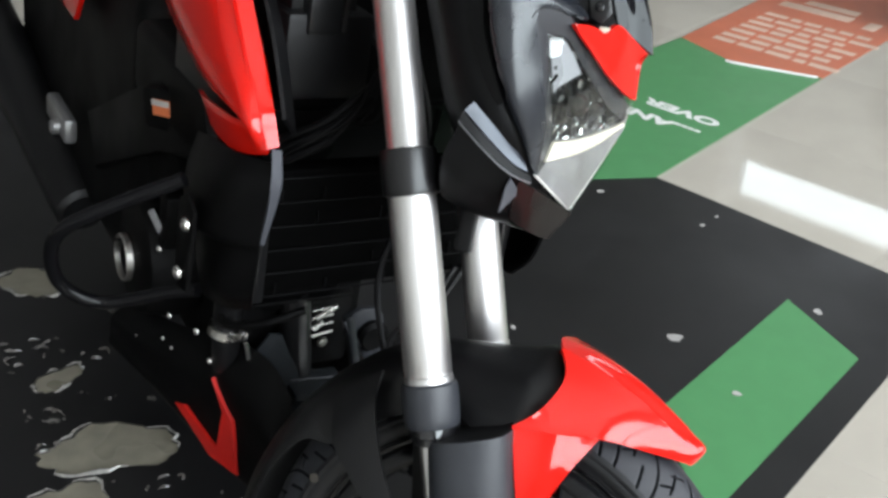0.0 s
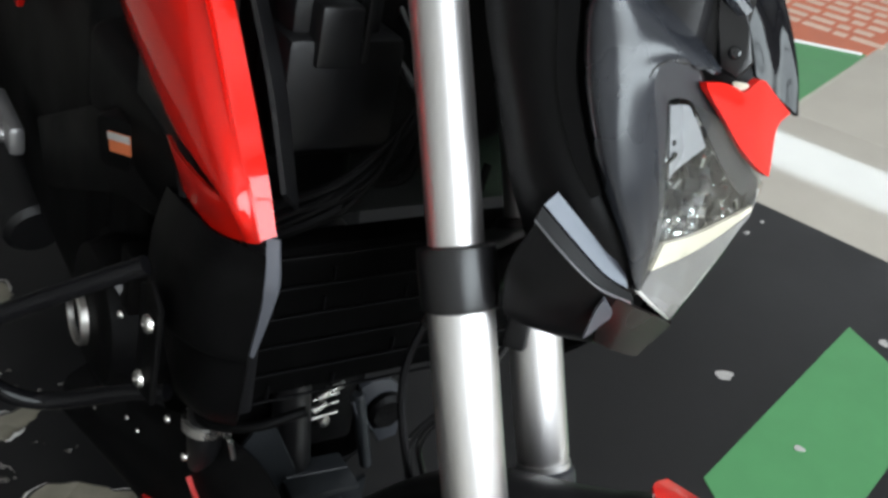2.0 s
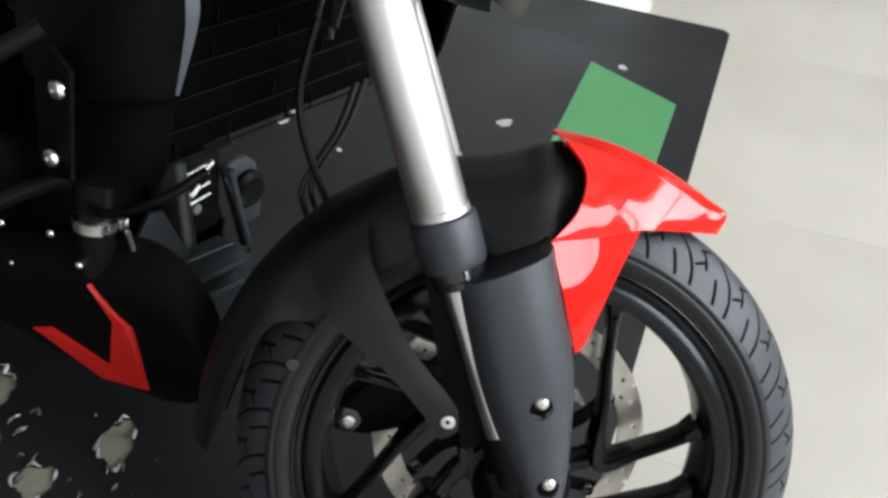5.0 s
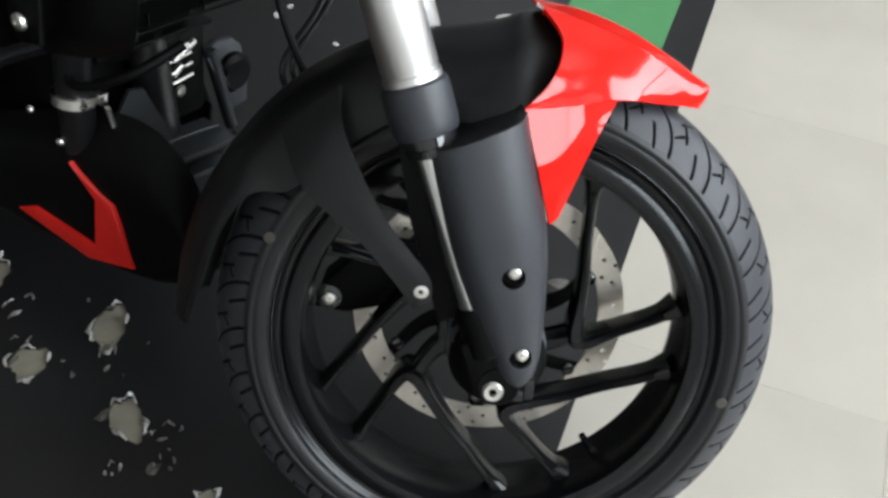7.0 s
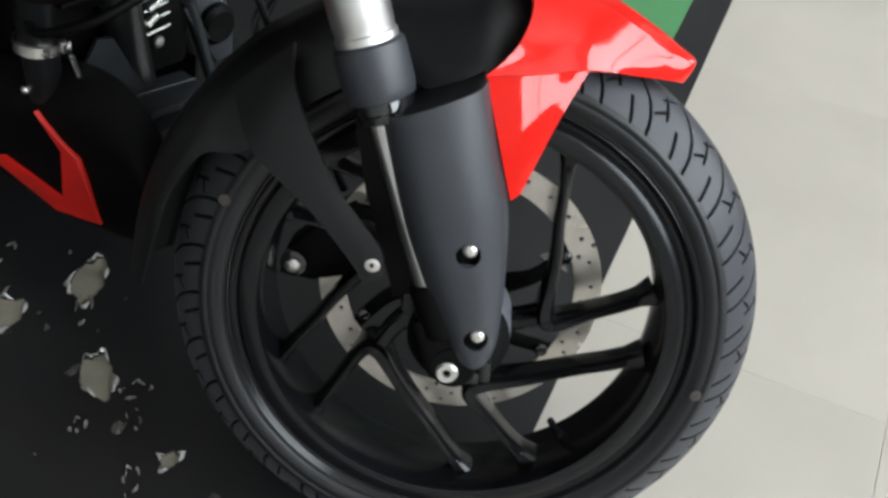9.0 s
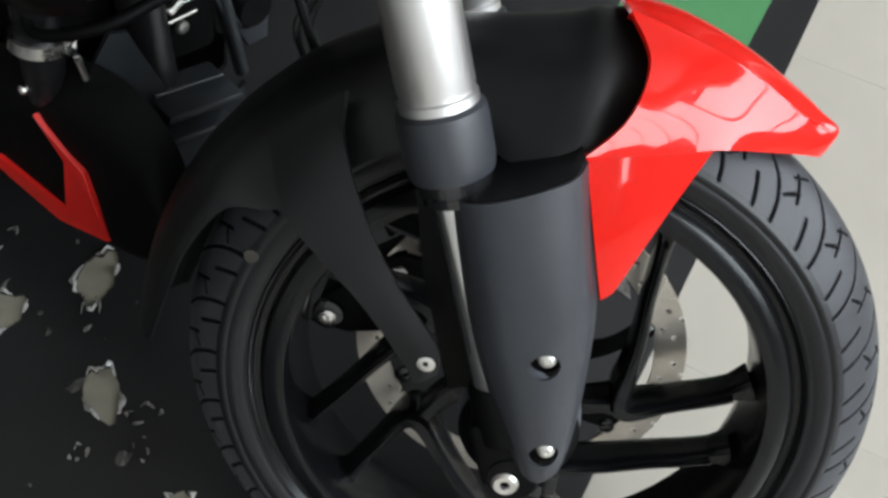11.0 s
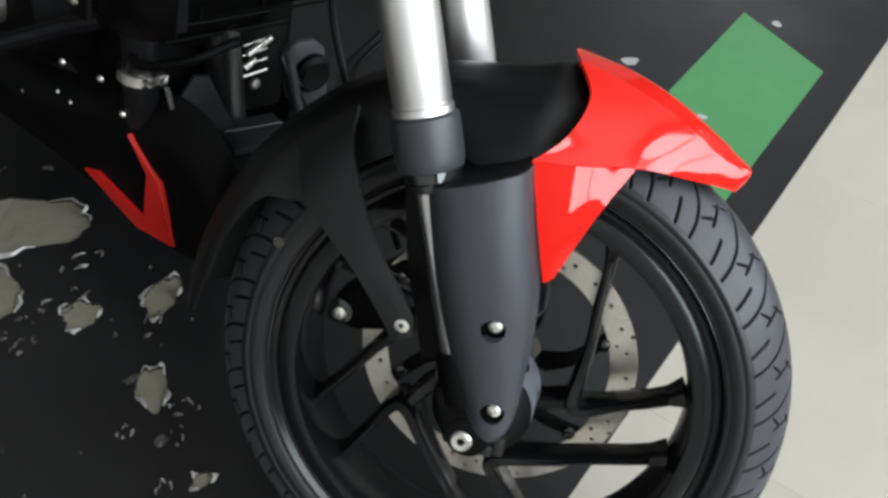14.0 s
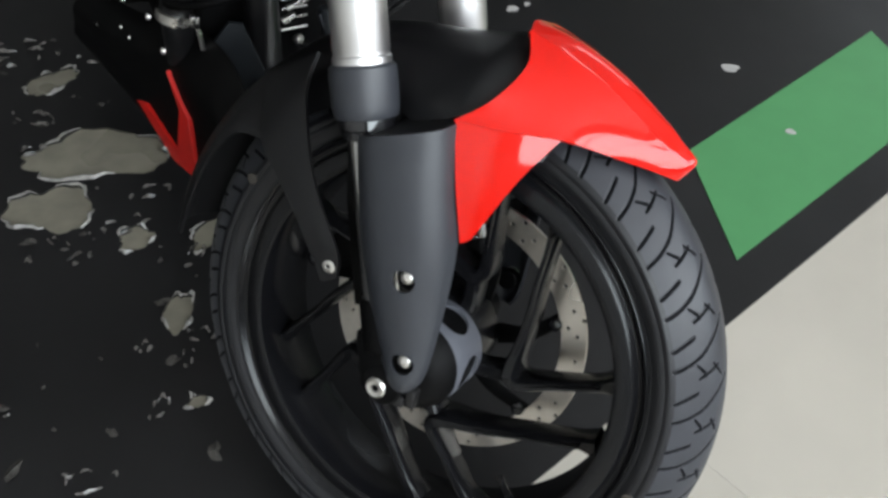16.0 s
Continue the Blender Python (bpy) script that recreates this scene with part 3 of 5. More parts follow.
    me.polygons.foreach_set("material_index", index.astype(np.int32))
    return me


def rim_mesh(bm):
    p = [(0.2285, 0.0405), (0.2300, 0.0430), (0.2300, 0.0440), (0.2292, 0.0446), (0.2282, 0.0440), (0.2262, 0.0405), (0.2240, 0.0386), (0.2205, 0.0384), (0.2185, 0.0400),
         (0.2165, 0.0436), (0.2150, 0.0448), (0.2015, 0.0455), (0.1988, 0.0444), (0.1970, 0.0400), (0.1948, 0.0250), (0.1940, 0.0)]
    prof = p + [(r, -y) for r, y in p[-2::-1]]
    inner = [(0.2230, -0.0330), (0.2150, -0.0250), (0.2050, 0.0), (0.2150, 0.0250), (0.2230, 0.0330)]
    return lathe(bm, prof + inner, 160, closed=True)


def beam(bm, pts, widths, depths, n=14):
    """A cast arm in the wheel's plane: rounded bar through (x, z) points."""
    C = spline([(x, 0, z) for x, z in pts], n)
    rings = []
    for i, c in enumerate(C):
        d = (C[min(i + 1, n - 1)] - C[max(i - 1, 0)]).normalized()
        s = Vector((-d.z, 0, d.x))
        w, h = (float(np.interp(i / (n - 1), np.linspace(0, 1, len(q)), q)) for q in (widths, depths))
        ring = []
        for u, v in ((-0.55, -1), (0.55, -1), (0.9, -0.8), (1, -0.45), (1, 0.45), (0.9, 0.8), (0.55, 1), (-0.55, 1), (-0.9, 0.8), (-1, 0.45), (-1, -0.45), (-0.9, -0.8)):
            ring.append(bm.verts.new(c + s * u * w + Vector((0, v * h, 0))))
        rings.append(ring)
    for a, b in zip(rings, rings[1:]):
        for q in range(12):
            bm.faces.new((a[q], a[(q + 1) % 12], b[(q + 1) % 12], b[q]))
    bm.faces.new(rings[0])
    bm.faces.new(rings[-1])


HUB_X, BARREL_X = 0.007, 0.001   # how far the spokes' centre stands behind the wheel's origin, and the hub barrel ahead of it


def polar(r, deg):
    return r * math.cos(radians(deg)), r * math.sin(radians(deg))


def spokes(parent):
    """Five vee-shaped spokes: one arm sweeps round, the other stands nearly radial, and both meet in a rounded heel."""
    def arm(r, deg):
        p = polar(r, deg)
        return p[0] - HUB_X, p[1]

    for i in range(5):
        a = -2.5 - 72 * i
        heel = [(0.2005, a + 63), (0.185, a + 60.5), (0.166, a + 56.5), (0.140, a + 49), (0.117, a + 36.5), (0.100, a + 21.5), (0.0925, a + 9.5), (0.0925, a + 1.5),
                (0.099, a - 2.0), (0.112, a - 0.3), (0.136, a + 4.6), (0.165, a + 8.2), (0.184, a + 10.2), (0.2005, a + 12)]
        bm = bmesh.new()
        beam(bm, [arm(r, d) for r, d in heel], [0.0120, 0.0066, 0.0055, 0.0055, 0.0060, 0.0066, 0.0080, 0.0090, 0.0085, 0.0070, 0.0058, 0.0055, 0.0066, 0.0120],
             [0.017, 0.0145, 0.015, 0.016, 0.018, 0.020, 0.022, 0.023, 0.022, 0.020, 0.017, 0.015, 0.0145, 0.017], 64)
        vee = part("spoke", bm, RIM, parent)
        bm = bmesh.new()
        beam(bm, [arm(r, d) for r, d in heel[1:-1]], [0.0022] * 12, [0.0105] * 12, 60)
        bmesh.ops.translate(bm, verts=bm.verts, vec=(0, -0.0102, 0))
        part("rib", bm, RIM, vee)
        for d0, d1, w in ((-14, 2, 0.009),):
            bm = bmesh.new()
            beam(bm, [arm(0.032, a + d0), arm(0.060, a + d0 * 0.7 + d1 * 0.3), arm(0.094, a + d1)], [w * 1.5, w, w * 0.8], [0.011, 0.013, 0.019], 12)
            part("spoke_root", bm, RIM, parent)


bm = bmesh.new()
rim_mesh(bm)
wheel = part("front_wheel", bm, RIM, bike, "black cast front wheel with paired spokes", at=MW, sharp=40)
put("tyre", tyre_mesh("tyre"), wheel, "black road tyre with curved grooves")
spokes(wheel)
bm = bmesh.new()
lathe(bm, [(0.017, -0.092), (0.027, -0.0915), (0.036, -0.086), (0.0445, -0.075), (0.0490, -0.062), (0.0505, -0.048), (0.0505, -0.0125), (0.02, -0.010)], 72)
bmesh.ops.translate(bm, verts=bm.verts, vec=(BARREL_X, 0, 0))
hub = part("hub", bm, HUB_GREY, wheel, "grey cast hub with oval openings")
for k in range(5):
    tool = bmesh.new()
    plate(tool, [(0.0190 * math.cos(0.3142 * q), 0.0190 * math.sin(0.3142 * q)) for q in range(20)], 0.0, 0.034, 0,
          pose(BARREL_X, 0, 0, 0, 6 + 72 * k, 0) @ pose(0.062, -0.037, 0, 0, 0, 90))
    cut(hub, tool)
    # matt black plug added to put a deep hole's shade into each opening
    bm = bmesh.new()
    plate(bm, [(0.0193 * math.cos(0.3142 * q), 0.0193 * math.sin(0.3142 * q)) for q in range(20)], 0.016, 0.032, 0,
          pose(BARREL_X, 0, 0, 0, 6 + 72 * k, 0) @ pose(0.062, -0.037, 0, 0, 0, 90))
    part("hub_pocket_shade", bm, MATT, hub, "dark plug painting the shade in an oval opening")
bm = bmesh.new()
lathe(bm, [(0.012, -0.085), (0.026, -0.080), (0.028, -0.040), (0.012, -0.036)], 32)
part("hub_core", bm, MATT, hub, "black core inside the hub")
bm = bmesh.new()
lathe(bm, [(0.017, -0.0955), (0.028, -0.0948), (0.038, -0.0890), (0.0462, -0.0765), (0.0490, -0.0690), (0.0470, -0.0660)], 56, pose(BARREL_X, 0, 0))
part("hub_cap", bm, MATT, hub, "black front cap of the hub")
bm = bmesh.new()
lathe(bm, [(0.02, -0.0122), (0.0512, -0.0120), (0.0535, -0.004), (0.0535, 0.04), (0.02, 0.05)], 64, pose(-HUB_X, 0, 0))
part("hub_flange", bm, RIM, hub, "black flange that carries the spokes")
bm = bmesh.new()
lathe(bm, [(0.1485, 0.0415), (0.149, 0.043), (0.1485, 0.0455), (0.121, 0.0455), (0.1205, 0.043), (0.121, 0.0415)], 120, pose(-0.004, 0, 0), closed=True)
disc = part("brake_disc", bm, DISC, wheel, "drilled steel brake disc")
tool = bmesh.new()
for i in range(30):
    for r, da in ((0.143, 0), (0.134, 4.5), (0.125, 8.5))[i % 2:(i % 2) + 2]:
        c = polar(r, 12 * i + da)
        lathe(tool, [(0.0027, 0.03), (0.0027, 0.06)], 10, Matrix.Translation((c[0], 0, c[1])))
cut(disc, tool)
for i in range(6):
    bm = bmesh.new()
    beam(bm, [polar(0.045, 60 * i + 8), polar(0.08, 60 * i + 14), polar(0.123, 60 * i + 26)], [0.012, 0.008, 0.007], [0.003, 0.003, 0.003], 8)
    bmesh.ops.translate(bm, verts=bm.verts, vec=(0, 0.045, 0))
    arm = part("disc_carrier_arm", bm, MATT, wheel)
    c = polar(0.112, 60 * i + 22.5)
    bolt(arm, MW @ pose(c[0], 0.0415, c[1]), 0.0075, 0.005, BLACK_GLOSS, "disc_bolt", "black disc mounting bolt")
bm = bmesh.new()
c0, c1 = polar(0.196, -51), polar(0.160, -50)
rod(bm, (c0[0], -0.004, c0[1]), (c0[0] * 0.93, -0.006, c0[1] * 0.93), 0.0055, 0.0045, 14, 0.0008)
rod(bm, (c0[0] * 0.93, -0.006, c0[1] * 0.93), (c1[0], -0.010, c1[1]), 0.0038, 0.0040, 14, 0.0006)
part("valve_stem", bm, BLACK_GLOSS, wheel, "black rubber tyre valve")
for x, z in ((-0.2265, 0.112), (0.238, -0.055)):
    bm = bmesh.new()
    lathe(bm, [(0.0045, -0.0495), (0.0058, -0.0492), (0.006, -0.0480)], 20, Matrix.Translation((x, 0, z)))
    part("paint_dot", bm, DOT, wheel, "pale round mark on the tyre wall")


def fork_leg(side):
    """One fork leg in the fork's frame; side -1 is the rider's right."""
    m = MF @ pose(0, -0.113 if side < 0 else 0.098, 0)
    bm = bmesh.new()
    prof = [(0.0250, 0.296), (0.0262, 0.2975), (0.0262, 0.3035), (0.0248, 0.305), (0.0248, 0.3085), (0.0254, 0.310), (0.0254, 0.52), (0.0215, 0.530), (0.0215, 1.02)]
    lathe(bm, [(r, y) for r, y in prof], 56, pose(0, 0, 0, 90, 0, 0) @ Matrix.Diagonal((1, 1, -1, 1)))
    leg = part("fork_tube", bm, SILVER, bike, "brushed silver upper fork tube", at=m)
    up = pose(0, 0, 0, 90, 0, 0) @ Matrix.Diagonal((1, 1, -1, 1))
    for name, prof, mat, lab in (
            ("seal_collar", [(0.0240, 0.2500), (0.0280, 0.2510), (0.0292, 0.2545), (0.0300, 0.2600), (0.0304, 0.2880), (0.0296, 0.2950), (0.0252, 0.2985)], GREY, "dark grey rubber seal collar"),
            ("dust_seal", [(0.018, 0.232), (0.0235, 0.2335), (0.0240, 0.240), (0.0255, 0.2420), (0.0255, 0.2500), (0.02, 0.2515)], BLACK_GLOSS, ""),
            ("slider", [(0.016, 0.05), (0.0175, 0.052), (0.0175, 0.23), (0.0165, 0.232)], SLIDER, "polished steel lower fork slider"),
            ("slider_foot", [(0.018, 0.030), (0.0215, 0.034), (0.0215, 0.078), (0.0185, 0.084)], MATT, "")):
        bm = bmesh.new()
        lathe(bm, prof, 44, up)
        part(name, bm, mat, leg, lab)
    bm = bmesh.new()
    lathe(bm, [(0.0258, 0.492), (0.0295, 0.494), (0.0302, 0.498), (0.0302, 0.536), (0.0295, 0.540), (0.022, 0.542)], 44, up)
    part("clamp_band", bm, BLACK_SATIN, leg, "black fork clamp band")
    bm = bmesh.new()
    box(bm, (-0.004, 0, 0.022), (0.042, 0.030, 0.060), 0.006)
    lathe(bm, [(0.019, -0.016), (0.021, -0.013), (0.021, 0.013), (0.019, 0.016)], 32)
    part("axle_clamp", bm, MATT, leg, "black cast axle clamp")
    return leg


fork_leg(-1)
fork_leg(1)
bm = bmesh.new()
rod(bm, (0, -0.125, 0), (0, 0.125, 0), 0.009, None, 20, 0.001)
axle = part("axle", bm, STEEL, bike, "steel wheel axle", at=MW @ pose(-0.006, 0, -0.005))
bm = bmesh.new()
lathe(bm, [(0.0030, -0.1275), (0.0040, -0.131), (0.0085, -0.1315), (0.0105, -0.129), (0.0110, -0.124), (0.0110, -0.120)], 28)
part("axle_bolt", bm, BOLT, axle, "bright axle bolt head")
bm = bmesh.new()
box(bm, (0.018, -0.122, -0.006), (0.022, 0.008, 0.012), 0.002)
box(bm, (0.034, -0.118, 0.000), (0.010, 0.012, 0.020), 0.002)
part("sensor_clip", bm, BLACK_SATIN, axle, "small dark sensor clip")

# fork guards, built for the right-hand leg and mirrored for the left
GUARD = [
    [(-0.070, -0.106, 0.226), (-0.070, -0.128, 0.227), (-0.052, -0.142, 0.234), (-0.022, -0.142, 0.246), (0.001, -0.131, 0.255), (0.009, -0.109, 0.261)],
    [(-0.062, -0.108, 0.190), (-0.060, -0.130, 0.188), (-0.040, -0.145, 0.189), (-0.008, -0.144, 0.196), (0.014, -0.131, 0.202), (0.021, -0.108, 0.205)],
    [(-0.049, -0.110, 0.140), (-0.047, -0.130, 0.138), (-0.028, -0.144, 0.137), (0.004, -0.143, 0.140), (0.026, -0.131, 0.145), (0.033, -0.110, 0.150)],
    [(-0.032, -0.112, 0.088), (-0.029, -0.129, 0.086), (-0.010, -0.140, 0.085), (0.014, -0.139, 0.087), (0.030, -0.128, 0.090), (0.036, -0.113, 0.095)],
    [(-0.013, -0.114, 0.040), (-0.010, -0.126, 0.038), (0.004, -0.134, 0.036), (0.020, -0.133, 0.037), (0.031, -0.126, 0.039), (0.035, -0.116, 0.042)],
    [(-0.001, -0.116, 0.016), (0.002, -0.125, 0.014), (0.010, -0.131, 0.012), (0.021, -0.131, 0.013), (0.029, -0.125, 0.015), (0.032, -0.117, 0.018)],
    [(0.009, -0.117, 0.004), (0.010, -0.122, 0.003), (0.014, -0.126, 0.002), (0.020, -0.126, 0.003), (0.024, -0.122, 0.004), (0.026, -0.117, 0.006)],
]
for side in (-1, 1):
    rows = [[(x, y * -side, z) for x, y, z in r] for r in GUARD]
    bm = bmesh.new()
    patch(bm, rows, 34, 26, 0.0028, side)
    guard = part("fork_guard", bm, GREY, bike, "grey moulded plastic fork guard", at=MW)
    bm = bmesh.new()
    cap = [[(x, y * 0.985, z - 0.002) for x, y, z in GUARD[0]], [(-0.060, -0.086, 0.232), (-0.052, -0.088, 0.238), (-0.038, -0.090, 0.244), (-0.020, -0.091, 0.252), (-0.004, -0.093, 0.259), (0.006, -0.097, 0.264)]]
    patch(bm, [[(x, y * -side, z) for x, y, z in r] for r in cap], 6, 20, 0.002, -side)
    part("guard_cap", bm, BLACK, guard, "black lip closing the guard")
    tool = bmesh.new()
    for x, z, r in ((0.0055, 0.118, 0.0108), (0.0175, 0.034, 0.0108)):
        lathe(tool, [(r, -0.2 * -side), (r, -0.115 * -side)], 26, Matrix.Translation((x, 0, z)))
    cut(guard, tool)
    for x, z, y in ((0.0055, 0.118, 0.127), (0.0175, 0.034, 0.121)):
        bm = bmesh.new()
        lathe(bm, [(0.0104, 0), (0.0112, 0.001), (0.0112, 0.014), (0.0104, 0.014)][::-1], 26, Matrix.Translation((x, side * (y + 0.008) - (0.014 if side > 0 else 0), z)))
        part("bolt_cup", bm, MATT, guard, "dark recessed bolt cup")
        bolt(guard, MW @ pose(x + 0.001, side * (y + 0.0085), z + 0.003, 0, 0, 0 if side < 0 else 180), 0.0068, 0.006)

# front fender
FEND = []
for deg, rc, r55, r80, hw, edge in ((72, 0.300, 0.282, 0.264, 0.066, 0.250), (79, 0.325, 0.300, 0.272, 0.082, 0.250), (84, 0.3315, 0.305, 0.276, 0.094, 0.250), (88, 0.3300, 0.305, 0.278, 0.106, 0.248),
                                    (92, 0.3230, 0.300, 0.276, 0.108, 0.246), (99, 0.320, 0.300, 0.277, 0.098, 0.248), (106, 0.323, 0.309, 0.289, 0.082, 0.264), (114, 0.328, 0.318, 0.302, 0.079, 0.262),
                                    (124, 0.331, 0.322, 0.308, 0.076, 0.260), (134, 0.331, 0.322, 0.309, 0.071, 0.260), (141, 0.331, 0.322, 0.310, 0.068, 0.264), (146, 0.332, 0.322, 0.311, 0.069, 0.290),
                                    (156, 0.333, 0.323, 0.312, 0.067, 0.298), (166, 0.334, 0.325, 0.315, 0.062, 0.300), (177, 0.336, 0.329, 0.322, 0.048, 0.312)):
    row = []
    for y, r in ((-hw, edge), (-hw * 0.93, edge + (r80 - edge) * 0.55), (-hw * 0.80, r80), (-hw * 0.55, r55), (-hw * 0.28, rc * 0.62 + r55 * 0.38), (0, rc)):
        p = polar(r, deg)
        row.append((p[0], y, p[1]))
    FEND.append(row)
bm = bmesh.new()
patch(bm, mirrored(FEND), 72, 34, 0.003, -1)
fender = part("front_fender", bm, BLACK, bike, "black textured plastic front fender", at=MW)
RTOP = [
    [(0.007, -0.112, 0.262), (0.032, -0.094, 0.287), (0.041, -0.062, 0.313), (0.032, -0.037, 0.331), (0.026, -0.031, 0.3350), (0.022, -0.024, 0.3365), (0.018, 0.0, 0.3385)],
    [(0.050, -0.100, 0.263), (0.060, -0.080, 0.286), (0.069, -0.054, 0.306), (0.067, -0.036, 0.3195), (0.066, -0.031, 0.3235), (0.066, -0.024, 0.3255), (0.066, 0.0, 0.330)],
    [(0.092, -0.079, 0.265), (0.097, -0.062, 0.280), (0.103, -0.045, 0.2925), (0.108, -0.031, 0.3025), (0.110, -0.026, 0.3055), (0.111, -0.020, 0.3075), (0.113, 0.0, 0.312)],
    [(0.136, -0.042, 0.2560), (0.142, -0.036, 0.2630), (0.147, -0.029, 0.2705), (0.151, -0.0225, 0.2775), (0.153, -0.019, 0.2800), (0.155, -0.0150, 0.2818), (0.158, 0.0, 0.2860)],
    [(0.161, -0.025, 0.2510), (0.165, -0.0215, 0.2560), (0.169, -0.0172, 0.2620), (0.172, -0.0133, 0.2668), (0.173, -0.0115, 0.2685), (0.174, -0.0090, 0.2700), (0.176, 0.0, 0.2735)],
    [(0.1790, -0.0120, 0.2472), (0.182, -0.0105, 0.2512), (0.185, -0.0085, 0.2562), (0.187, -0.0065, 0.2595), (0.188, -0.0056, 0.2610), (0.189, -0.0045, 0.2622), (0.190, 0.0, 0.2645)],
    [(0.1825, -0.0050, 0.2468), (0.185, -0.0045, 0.2505), (0.1875, -0.0038, 0.2545), (0.1890, -0.0030, 0.2570), (0.1897, -0.0026, 0.2582), (0.1902, -0.0020, 0.2594), (0.191, 0.0, 0.2608)],
]
# tighten the ridge that runs along the nose
for row in RTOP:
    a, r, b = (Vector(row[k]) for k in (2, 4, 6))
    row[3], row[5] = tuple(r + (a - r) * 0.085), tuple(r + (b - r) * 0.08)
bm = bmesh.new()
patch(bm, mirrored(RTOP), 44, 97, 0.0035, -1)
part("fender_nose", bm, RED, fender, "glossy red fender nose", sharp=75)
for side in (-1, 1):
    wing = [[(0.0075, -0.1105, 0.2645), (0.050, -0.0985, 0.2655), (0.092, -0.0775, 0.2670)],
            [(0.022, -0.1135, 0.210), (0.046, -0.106, 0.2165), (0.068, -0.096, 0.222)],
            [(0.036, -0.1085, 0.158), (0.040, -0.107, 0.1605), (0.044, -0.1055, 0.164)]]
    bm = bmesh.new()
    patch(bm, [[(x, -y * side, z) for x, y, z in r] for r in wing], 14, 12, 0.003, side)
    part("fender_wing", bm, RED, fender, "glossy red fender side wing")
    bm = bmesh.new()
    arm = [[(-0.207, -0.070, 0.226), (-0.180, -0.074, 0.248), (-0.153, -0.076, 0.270)], [(-0.187, -0.101, 0.185), (-0.168, -0.098, 0.211), (-0.1495, -0.0930, 0.238)],
           [(-0.159, -0.1135, 0.161), (-0.143, -0.1115, 0.178), (-0.1280, -0.1085, 0.190)], [(-0.128, -0.1225, 0.136), (-0.116, -0.121, 0.147), (-0.1040, -0.1185, 0.152)],
           [(-0.096, -0.1265, 0.099), (-0.0835, -0.1275, 0.108), (-0.0700, -0.1265, 0.111)], [(-0.083, -0.1265, 0.0790), (-0.0755, -0.1275, 0.082), (-0.067, -0.1268, 0.088)]]
    patch(bm, [[(x, -y * side, z) for x, y, z in r] for r in arm], 26, 12, 0.004, side)
    stay = part("fender_stay", bm, BLACK, fender, "black plastic fender stay")
    bolt(stay, MW @ pose(-0.0765, side * 0.127, 0.0965, 0, 0, 0 if side < 0 else 180), 0.0092, 0.005)
    # matt black shield also carries the shade on the fork leg
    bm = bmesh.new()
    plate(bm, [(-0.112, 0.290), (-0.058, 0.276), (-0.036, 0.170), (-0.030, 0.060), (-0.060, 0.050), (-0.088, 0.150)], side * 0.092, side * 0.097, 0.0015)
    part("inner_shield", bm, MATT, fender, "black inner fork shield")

# brake caliper and its bracket behind the left-hand leg
bm = bmesh.new()
plate(bm, [(-0.195, 0.000), (-0.186, 0.030), (-0.150, 0.060), (-0.120, 0.085), (-0.080, 0.080), (-0.072, 0.030), (-0.110, 0.005), (-0.160, -0.006)], 0.034, 0.082, 0.006)
cal = part("brake_caliper", bm, MATT, bike, "black brake caliper behind the fork leg", at=MW)
bm = bmesh.new()
lathe(bm, [(0.010, 0.028), (0.014, 0.029), (0.015, 0.034), (0.014, 0.04)], 24, Matrix.Translation((-0.178, 0, 0.015)))
part("slide_boot", bm, BLACK_GLOSS, cal)
bolt(cal, MW @ pose(-0.178, 0.029, 0.0145), 0.0085, 0.004)
bolt(cal, MW @ pose(-0.118, 0.033, 0.068), 0.0075, 0.004)
bm = bmesh.new()
tube(bm, [(-0.13, 0.06, 0.09), (-0.16, 0.05, 0.16), (-0.20, 0.04, 0.25), (-0.23, 0.045, 0.35), (-0.21, 0.06, 0.45), (-0.20, 0.07, 0.56)], 0.0042, 8, 40)
part("brake_hose", bm, BLACK_DEEP, bike, "thin black brake hose", at=MW)

# headlamp unit
LENS_ROWS = [
    [(-0.034, -0.121, 0.654), (-0.008, -0.088, 0.650), (0.016, -0.044, 0.628), (0.036, 0.0, 0.604)],
    [(-0.028, -0.117, 0.615), (-0.004, -0.082, 0.606), (0.017, -0.041, 0.596), (0.034, 0.0, 0.590)],
    [(-0.026, -0.108, 0.570), (-0.006, -0.074, 0.558), (0.011, -0.037, 0.550), (0.022, 0.0, 0.546)],
    [(-0.025, -0.096, 0.518), (-0.016, -0.062, 0.506), (-0.009, -0.031, 0.494), (-0.004, 0.0, 0.482)],
]
bm = bmesh.new()
patch(bm, mirrored([[(x - 0.030, y * 0.94, z) for x, y, z in r] for r in LENS_ROWS]), 20, 30, 0.004, -1)
head = part("headlamp", bm, PANEL, bike, "angular headlamp unit with clear lens", at=MW)
bm = bmesh.new()
patch(bm, mirrored(LENS_ROWS), 30, 40, 0.0025, -1)
lens = part("lens", bm, LENS, head, "clear faceted headlamp lens")
lens.visible_shadow = False


def lens_y(x, z):
    """How far out the right half of the lens stands at (x, z)."""
    xl, yl = np.interp(z, (0.518, 0.570, 0.615, 0.654), (-0.025, -0.026, -0.028, -0.034)), np.interp(z, (0.518, 0.570, 0.615, 0.654), (-0.096, -0.108, -0.117, -0.121))
    xr = np.interp(z, (0.482, 0.546, 0.590, 0.604), (-0.004, 0.022, 0.034, 0.036))
    return float(max(yl * (1 - (x - xl) / max(xr - xl, 0.004)), -0.146))


def behind_lens(pairs, depth, side):
    return [(x, -side * min(lens_y(x, z) + depth, -0.001), z) for x, z in pairs]


